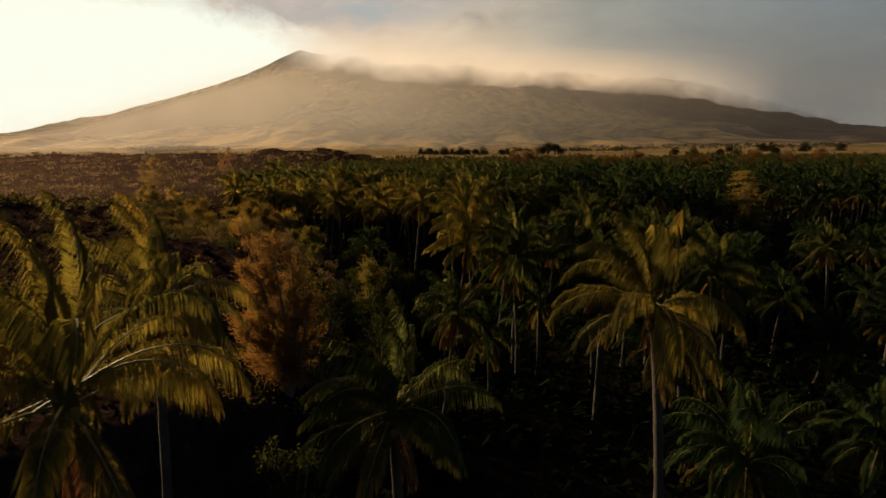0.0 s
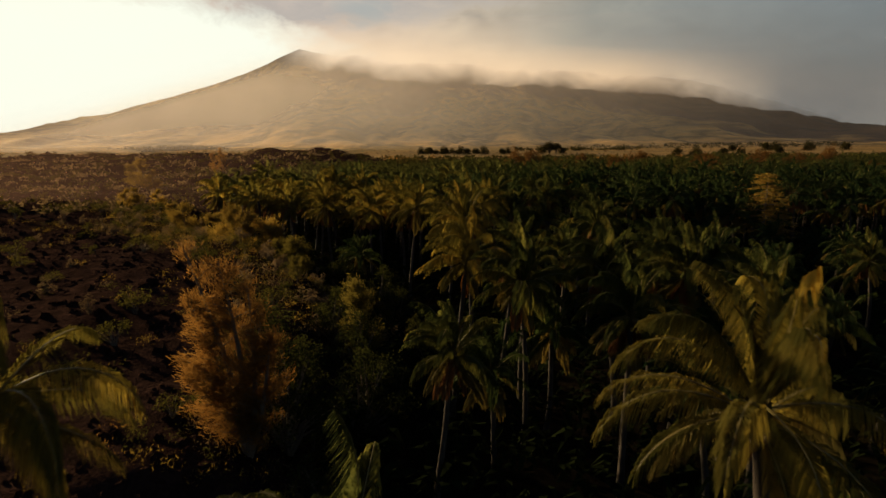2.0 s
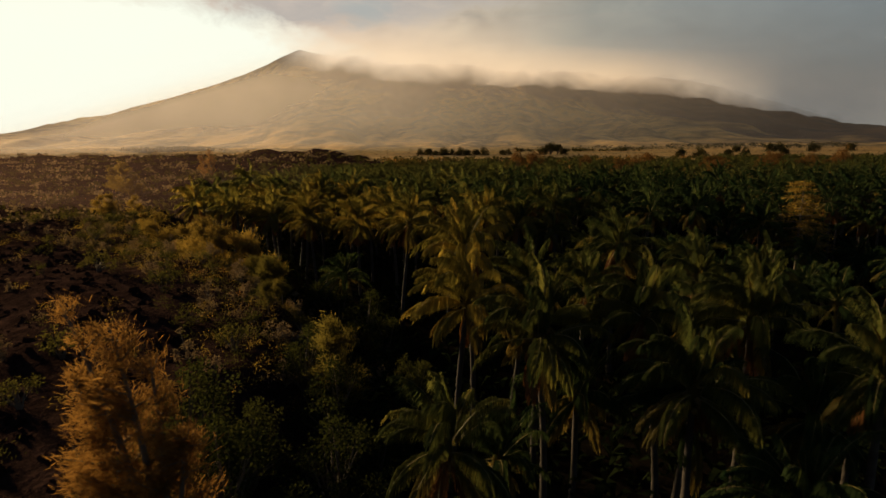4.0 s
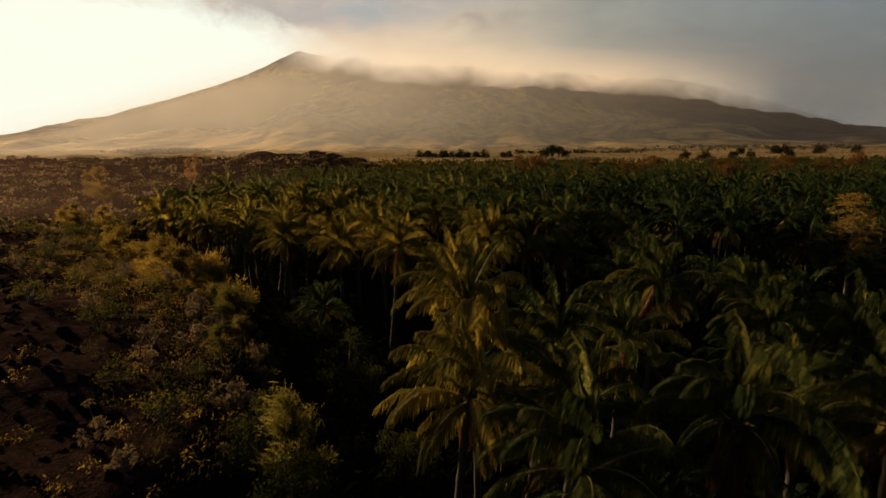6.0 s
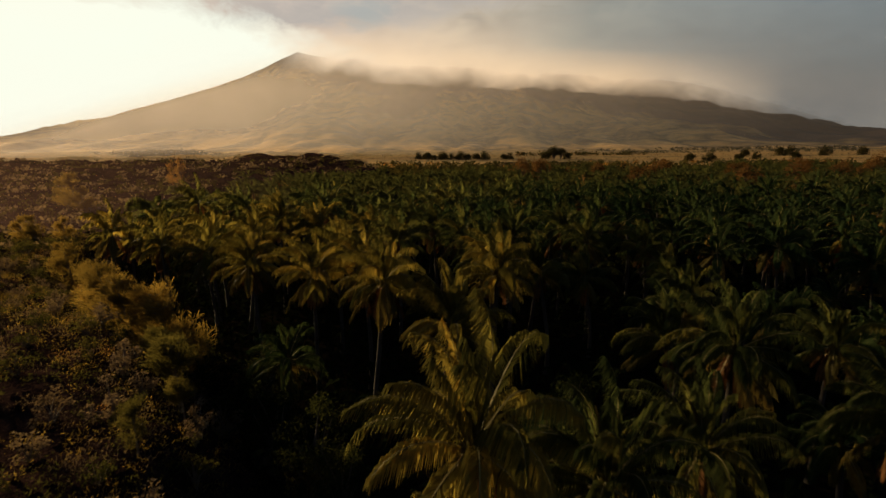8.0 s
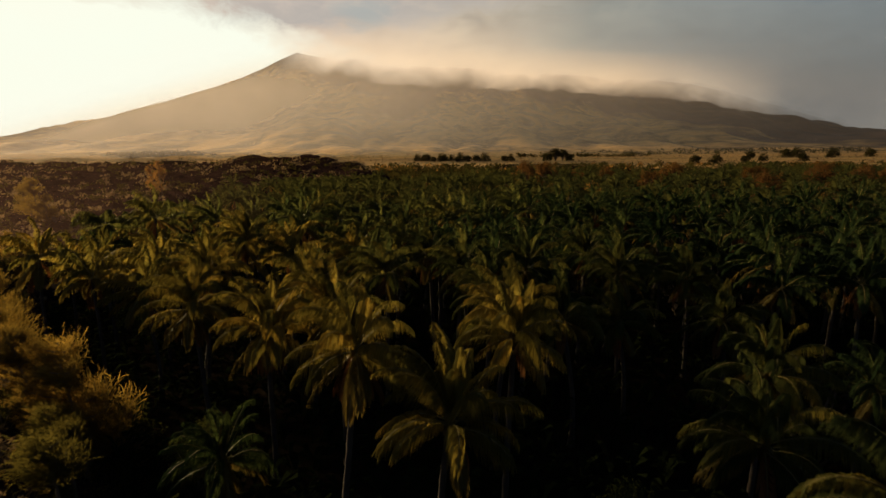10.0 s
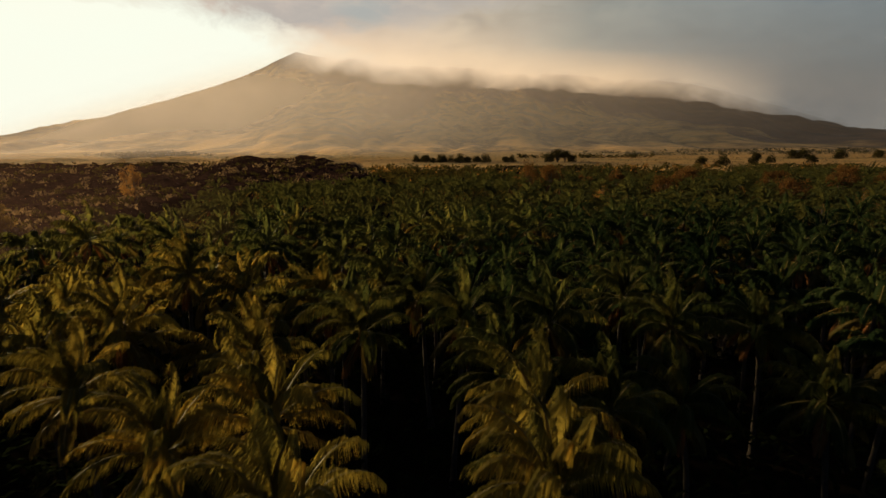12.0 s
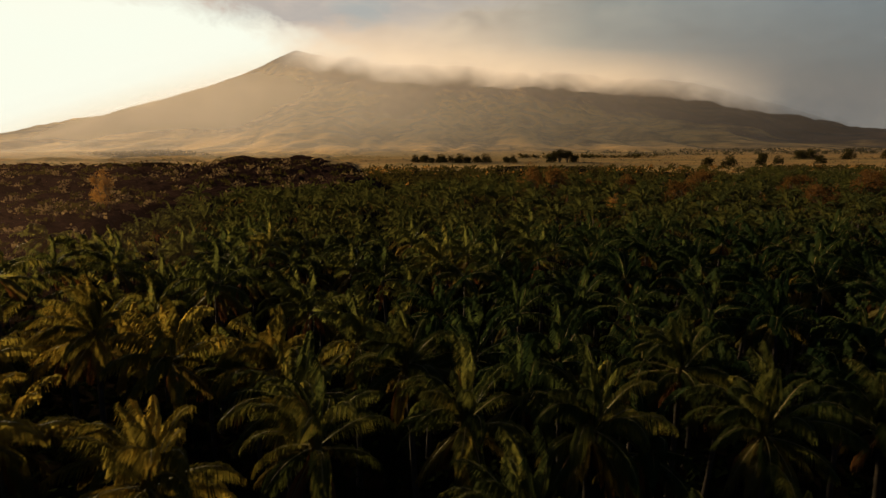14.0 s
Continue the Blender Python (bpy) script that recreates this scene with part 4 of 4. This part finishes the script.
for x, y, k, s in ((-45.4, 110.6, 0, 0.62), (-42.5, 107.0, 1, 0.5), (-48.0, 113.5, 1, 0.5), (-86, 222, 1, 1.1), (-90, 226, 0, 1.1), (84, 198, 0, 1.5), (36, 226, 0, 1.4)):
    plant("ironwood_tree", RUST[k], ("trunk", "crown"), x, y, Matrix.Scale(s, 4) @ pose(0, 0, 0, 0, 0, 50 * k), "rust-coloured feathery ironwood tree among palms", "tree", "rust-coloured ironwood trees")
RUSTY = [leafy(h, w, s, 34, 60, 0.45, [M_BROWN], 0.35) for h, w, s in ((12.0, 4.6, 41), (11.0, 4.0, 42), (13.0, 4.8, 43))]
for i, (x, y) in enumerate(((58, 250), (48, 268), (66, 262), (96, 264), (104, 272), (118, 268), (126, 276), (134, 270), (142, 276), (30, 288), (41, 282), (22, 296), (76, 284), (152, 282), (163, 290), (88, 236), (149, 238))):
    plant("rust_tree", RUSTY[i % 3], ("stem", "foliage"), x, y, Matrix.Scale(1.05 + 0.12 * math.sin(i * 2.3), 4) @ pose(0, 0, 0, 0, 0, 53 * i), "rust-brown leafy tree at the back of the palm grove", "tree", "rust-brown trees")

GREEN = [leafy(h, w, s, 30, 110, 0.20, [M_LEAF_SHADED]) for h, w, s in ((7.8, 3.2, 31), (6.4, 2.8, 32), (5.0, 2.6, 33))]
for x, y, k, s in ((-10.2, 44.6, 0, 1.0), (-12.8, 47.2, 1, 1.05), (-6.6, 50.4, 0, 0.95), (-11.6, 51.5, 1, 0.8), (-8.3, 58.4, 0, 0.9), (-11.4, 62.5, 1, 0.8), (-9.6, 78.6, 1, 0.95), (-7.2, 75.5, 2, 0.9),
                   (-13.2, 82.0, 2, 1.0), (-16.5, 90.0, 1, 0.9), (-6.2, 38.5, 2, 1.0), (-8.6, 33.0, 2, 1.0), (-3.5, 66.0, 2, 0.8), (-25.0, 95.5, 2, 0.9), (-5.0, 55.0, 2, 0.8), (7.5, 84.0, 1, 0.9), (24.0, 96.0, 1, 1.2), (27.0, 132, 1, 1.4)):
    plant("broadleaf_tree", GREEN[k], ("stem", "foliage"), x, y, Matrix.Scale(s, 4) @ pose(0, 0, 0, 0, 0, 70 * k + 11 * s), "dark green leafy tree at the edge of the grove", "tree", "leafy trees of the grove edge")

def tiered_tree(height, seed):
    """A straight open tree with flat tiers of sparse sprays."""
    r = np.random.default_rng(seed)
    tv, tf, ti, cv, cf = [], [], [], [], []
    tube(tv, tf, ti, [np.array([0.1 * math.sin(3 * s), 0, height * s]) for s in np.linspace(0, 1, 9)], 0.20, 0.03)
    for tier in range(11):
        z = height * (0.42 + 0.055 * tier)
        for b in range(5):
            a, reach = r.uniform(0, 6.28), (3.9 - 0.26 * tier) * r.uniform(0.6, 1.1)
            path = [np.array([math.cos(a) * reach * q, math.sin(a) * reach * q, z + 0.35 * q - 0.5 * q * q]) for q in (0, 0.35, 0.7, 1.0)]
            tube(tv, tf, ti, path, 0.05, 0.012, 4)
            for i in range(64):
                q = r.uniform(0.25, 1.05)
                p = np.array([math.cos(a) * reach * q, math.sin(a) * reach * q, z + 0.35 * q - 0.5 * q * q]) + r.normal(0, 0.30, 3) * np.array([1, 1, 0.28])
                w = unit(np.array([math.cos(a), math.sin(a), 0]) * 0.5 + r.normal(0, 0.6, 3) * np.array([1, 1, 0.4])) * r.uniform(0.25, 0.55)
                t = unit(r.normal(0, 1, 3)) * 0.05
                k = len(cv)
                cv += [p - t, p + t, p + w * 0.6 + t * 0.7, p + w]
                cf += [(k, k + 1, k + 2), (k, k + 2, k + 3)]
    return mesh_of("trunk", tv, tf, [M_WOOD], None, True), mesh_of("crown", cv, cf, [M_OLIVE])


TIERED = tiered_tree(12.0, 5)
for x, y, s in ((44.4, 101.6, 1.3), (47.5, 106.0, 1.0)):
    plant("tiered_tree", TIERED, ("trunk", "crown"), x, y, Matrix.Scale(s, 4) @ pose(0, 0, 0, 0, 0, 90 * s), "open golden-brown tree with flat tiers of branches", "tree", "tiered trees")


# low shrubs, pale dry tufts and a green mat of scrub on the lava
SHRUBS = [leafy(1.5 + 0.3 * s, 1.4, 60 + s, 10, 44, 0.16, [M_BUSH], 0.1) for s in range(3)]
TUFTS = [leafy(1.6 + 0.3 * s, 0.9, 70 + s, 10, 44, 0.14, [M_DRY], 0.1) for s in range(3)]


def verge(x, y):
    """How densely scrub covers the lava: a broad belt along the grove, thinning out where the flow is bare."""
    off = float(edge_x(y)) - x
    belt = 4.5 + 3.5 * float(smooth(58, 68, y)) + 4.5 * float(smooth(76, 88, y))
    sparse = 0.025 * math.exp(-max(0.0, off) / 16) * float(smooth(-5, 0, off))
    return max(sparse, math.exp(-max(0.0, off - belt) / 2.2) * float(smooth(-5, 0, off)) * (0.3 + 0.7 * float(smooth(56, 72, y))))


lava_spots = scatter([], -85, -4, 40, 132, 3.0, place_rng, lambda x, y: -0.80 * y < x < edge_x(y) + 2.0 and place_rng.random() < 0.9 * verge(x, y) + 0.015)
# a few large pale bushes stand out
for x, y, k in ((-56.5, 104.5, 1), (-53.0, 103.6, 2), (-58.2, 116.0, 0), (-60.5, 109.0, 2), (-50.0, 101.2, 0), (-14.8, 69.0, 1), (-20.8, 76.2, 2), (-24.5, 84.0, 0), (-30.0, 90.0, 1)):
    plant("dry_shrub", TUFTS[k], ("stem", "foliage"), x, y, Matrix.Diagonal((1.5, 1.5, 1.15, 1)) @ pose(0, 0, 0, 0, 0, 40 * k), "large pale dry shrub on the lava", "shrub", "pale shrubs", 0.05)
lava_spots.sort(key=lambda p: p[1] - 0.3 * p[0])
for i, (x, y) in enumerate(lava_spots[:280]):
    dry = place_rng.random() < 0.42
    name, lib, label = ("dry_shrub", TUFTS, "pale dry shrub on the lava") if dry else ("shrub", SHRUBS, "low green shrub on the lava")
    plant(name, lib[i % 3], ("stem", "foliage"), x, y, Matrix.Scale(place_rng.uniform(0.6, 1.35), 4) @ pose(0, 0, 0, 0, 0, 77 * i), label, "shrub", "pale shrubs" if dry else "green shrubs", 0.05)


def scrub_mat():
    """The uncountable low growth between the shrubs."""
    r = np.random.default_rng(33)
    verts, faces, index = [], [], []
    for x, y in scatter([], -78, -2, 38, 140, 0.8, r, lambda x, y: -0.82 * y < x and r.random() < verge(x, y) * (0.5 + 0.5 * (math.sin(x * 0.9 + 2 * math.sin(y * 0.37)) + math.sin(y * 0.8) > -0.5))):
        z, h = float(ground_z(x, y)), r.uniform(0.3, 1.0)
        kind = r.choice(4, p=(0.38, 0.38, 0.21, 0.03))
        for i in range(58):
            p = np.array([x, y, z]) + r.normal(0, 0.42, 3) * np.array([1, 1, 0.2]) + UP * h * r.uniform(0.1, 1.0)
            w, t = unit(r.normal(0, 0.7, 3) + UP * 0.6) * r.uniform(0.15, 0.32), unit(r.normal(0, 1, 3)) * r.uniform(0.02, 0.042)
            k = len(verts)
            verts += [p, p + w * 0.5 + t, p + w, p + w * 0.5 - t]
            faces.append((k, k + 1, k + 2, k + 3))
            index.append(kind)
    me = mesh_of("low_scrub", verts, faces, [M_BUSH, M_OLIVE, M_DRY, M_RUST], index)
    tagged(new("low_scrub", me), "matted olive and straw-coloured scrub along the lava edge", "scrub", kind="stuff")


scrub_mat()


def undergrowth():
    """Saplings, ferns and broad leaves, near black to fill the grove floor with shade."""
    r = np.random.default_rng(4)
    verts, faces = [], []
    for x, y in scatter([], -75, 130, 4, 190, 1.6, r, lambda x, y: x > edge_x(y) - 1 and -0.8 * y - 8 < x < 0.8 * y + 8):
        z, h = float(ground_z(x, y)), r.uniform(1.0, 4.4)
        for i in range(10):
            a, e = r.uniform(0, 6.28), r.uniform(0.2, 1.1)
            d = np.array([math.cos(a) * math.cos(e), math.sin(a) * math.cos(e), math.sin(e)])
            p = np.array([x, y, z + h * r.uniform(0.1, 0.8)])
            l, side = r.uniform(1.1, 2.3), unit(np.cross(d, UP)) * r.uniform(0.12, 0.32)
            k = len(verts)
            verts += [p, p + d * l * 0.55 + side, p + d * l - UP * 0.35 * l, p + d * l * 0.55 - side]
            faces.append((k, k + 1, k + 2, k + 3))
    me = mesh_of("undergrowth", verts, faces, [M_UNDER_SHADE])
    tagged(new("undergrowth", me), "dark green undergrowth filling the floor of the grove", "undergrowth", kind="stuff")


undergrowth()


def lava_rocks():
    """Angular clinker strewn over the flow."""
    r = np.random.default_rng(14)
    base = [(-1, -1, -0.6), (1, -0.9, -0.6), (0.8, 1, -0.6), (-0.9, 0.8, -0.6), (-0.5, -0.6, 0.55), (0.6, -0.4, 0.7), (0.4, 0.6, 0.4), (-0.6, 0.4, 0.75)]
    sides = [(0, 1, 5, 4), (1, 2, 6, 5), (2, 3, 7, 6), (3, 0, 4, 7), (4, 5, 6, 7)]
    verts, faces = [], []
    for i in range(3600):
        y = 30 + (480 * r.random() ** 1.5 if i < 1300 else 110 * r.random())
        x = float(edge_x(y)) + 1 - (0.9 * y) * r.random() ** 1.2
        s, a = (r.uniform(0.12, 0.5) * (1 + y / 160) if i < 1300 else r.uniform(0.10, 0.34)), r.uniform(0, 6.28)
        z, k = float(ground_z(x, y)), len(verts)
        for v in base:
            p = np.array(v) * s * r.uniform(0.6, 1.2, 3)
            verts.append((x + p[0] * math.cos(a) - p[1] * math.sin(a), y + p[0] * math.sin(a) + p[1] * math.cos(a), z + p[2] + 0.1 * s))
        faces += [tuple(k + i for i in q) for q in sides]
    # the larger blocks near the way, each for itself
    blocks = []
    for j in range(6):
        v = [tuple(np.array(c) * r.uniform(0.55, 1.2, 3)) for c in base]
        blocks.append(mesh_of("rock", v, sides, [M_LAVA]))
    for i in range(150):
        y = 40 + 62 * r.random()
        x = float(edge_x(y)) - 5 - 0.55 * y * r.random()
        size = r.uniform(0.18, 0.42)
        part("rock", blocks[i % 6], bpy.data.objects["ground"], pose(x, y, float(ground_z(x, y)) + 0.15 * size, r.uniform(-15, 15), r.uniform(-15, 15), r.uniform(0, 360)) @ Matrix.Scale(size, 4))
    me = mesh_of("lava_rock", verts, faces, [M_LAVA])
    tagged(new("lava_rock", me), "angular dark brown clinker over the lava flow", "rocks", kind="stuff")


lava_rocks()


def far_scrub():
    """Uncountable scrub over the far lava and along the front of the fields."""
    r = np.random.default_rng(9)
    spots = []
    while len(spots) < 1700:
        y = 128 + 420 * r.random() ** 1.4
        x = r.uniform(-0.95 * y, float(edge_x(y)) - 2)
        spots.append((x, y, 0 if r.random() < 0.42 else 1, r.uniform(0.4, 1.2) * (1 + y / 500)))
    while len(spots) < 3500:
        y = r.uniform(300, 540)
        x = r.uniform(float(edge_x(y)), 0.85 * y)
        if y > 330 + 0.28 * x - 10:
            spots.append((x, y, 1 if r.random() < 0.92 else 2, r.uniform(1.0, 3.2)))
    while len(spots) < 5200:
        y = r.uniform(470, 900)
        spots.append((r.uniform(float(edge_x(y)) - 30, 0.85 * y), y, 0, -r.uniform(0.9, 2.2)))
    for _ in range(420):                                     # hazy woods and hedges at the foot of the slopes
        y = r.uniform(860, 940)
        spots.append((r.normal(-0.485, 0.035) * y, y, 1, r.uniform(2.6, 5.0)))
    for row, x0, x1 in ((760, 60, 210), (830, 200, 520), (930, 120, 560), (1010, 330, 640)):
        for _ in range(70):
            x = r.uniform(x0, x1)
            spots.append((x, row + 0.06 * x + r.normal(0, 5), 1, r.uniform(1.8, 4.2)))
    verts, faces, index = [], [], []
    for x, y, kind, s in spots:
        z, n, s = float(ground_z(x, y)), 16 if s > 0 else 4, abs(s)
        for i in range(n):
            p = np.array([x, y, z]) + r.normal(0, 0.5, 3) * s * np.array([1.2, 1.2, 0.5]) + UP * s * 0.45
            w, t = unit(r.normal(0, 1, 3) + UP * 0.5) * s * 0.7, unit(r.normal(0, 1, 3)) * s * 0.28
            k = len(verts)
            verts += [p, p + w * 0.5 + t, p + w, p + w * 0.5 - t]
            faces.append((k, k + 1, k + 2, k + 3))
            index.append(kind)
    me = mesh_of("scrub", verts, faces, [M_DRY, M_FAR, M_RUST], index)
    tagged(new("scrub", me), "pale and dark scrub dotted over lava and field edge", "scrub", kind="stuff")


far_scrub()

# dark trees standing in the dry fields
FIELD_TREES = [leafy(h, w, s, 34, 40, 0.8, [M_FAR], b) for h, w, s, b in ((7.5, 5.5, 81, 0.05), (6.5, 5.0, 82, 0.05), (10.0, 5.5, 83, 0.45))]
STANDS = [(84, 640, 2, 1.15), (77, 641, 0, 1.0), (92, 644, 2, 1.0), (99, 646, 1, 0.9), (36, 640, 1, 0.8), (42, 643, 0, 0.75)]
for i in range(13):
    STANDS.append((-48 + 5.4 * i + 2 * math.sin(i * 2.1), 640 + 8 * math.sin(i * 1.3), i % 2, 0.8 + 0.15 * math.sin(i * 1.7)))
STANDS += [(189, 566, 1, 1.0), (204, 562, 0, 1.0), (232, 570, 1, 0.9), (331, 700, 1, 1.3), (345, 706, 0, 1.2), (290, 690, 1, 1.0), (372, 690, 0, 1.2), (430, 720, 1, 1.2), (260, 600, 0, 0.8), (300, 610, 1, 1.0)]
for i, (x, y, k, s) in enumerate(STANDS):
    plant("field_tree", FIELD_TREES[k], ("stem", "foliage"), x, y, Matrix.Scale(s, 4) @ pose(0, 0, 0, 0, 0, 61 * i), "dark spreading tree standing in dry golden fields", "tree", "trees in the fields")
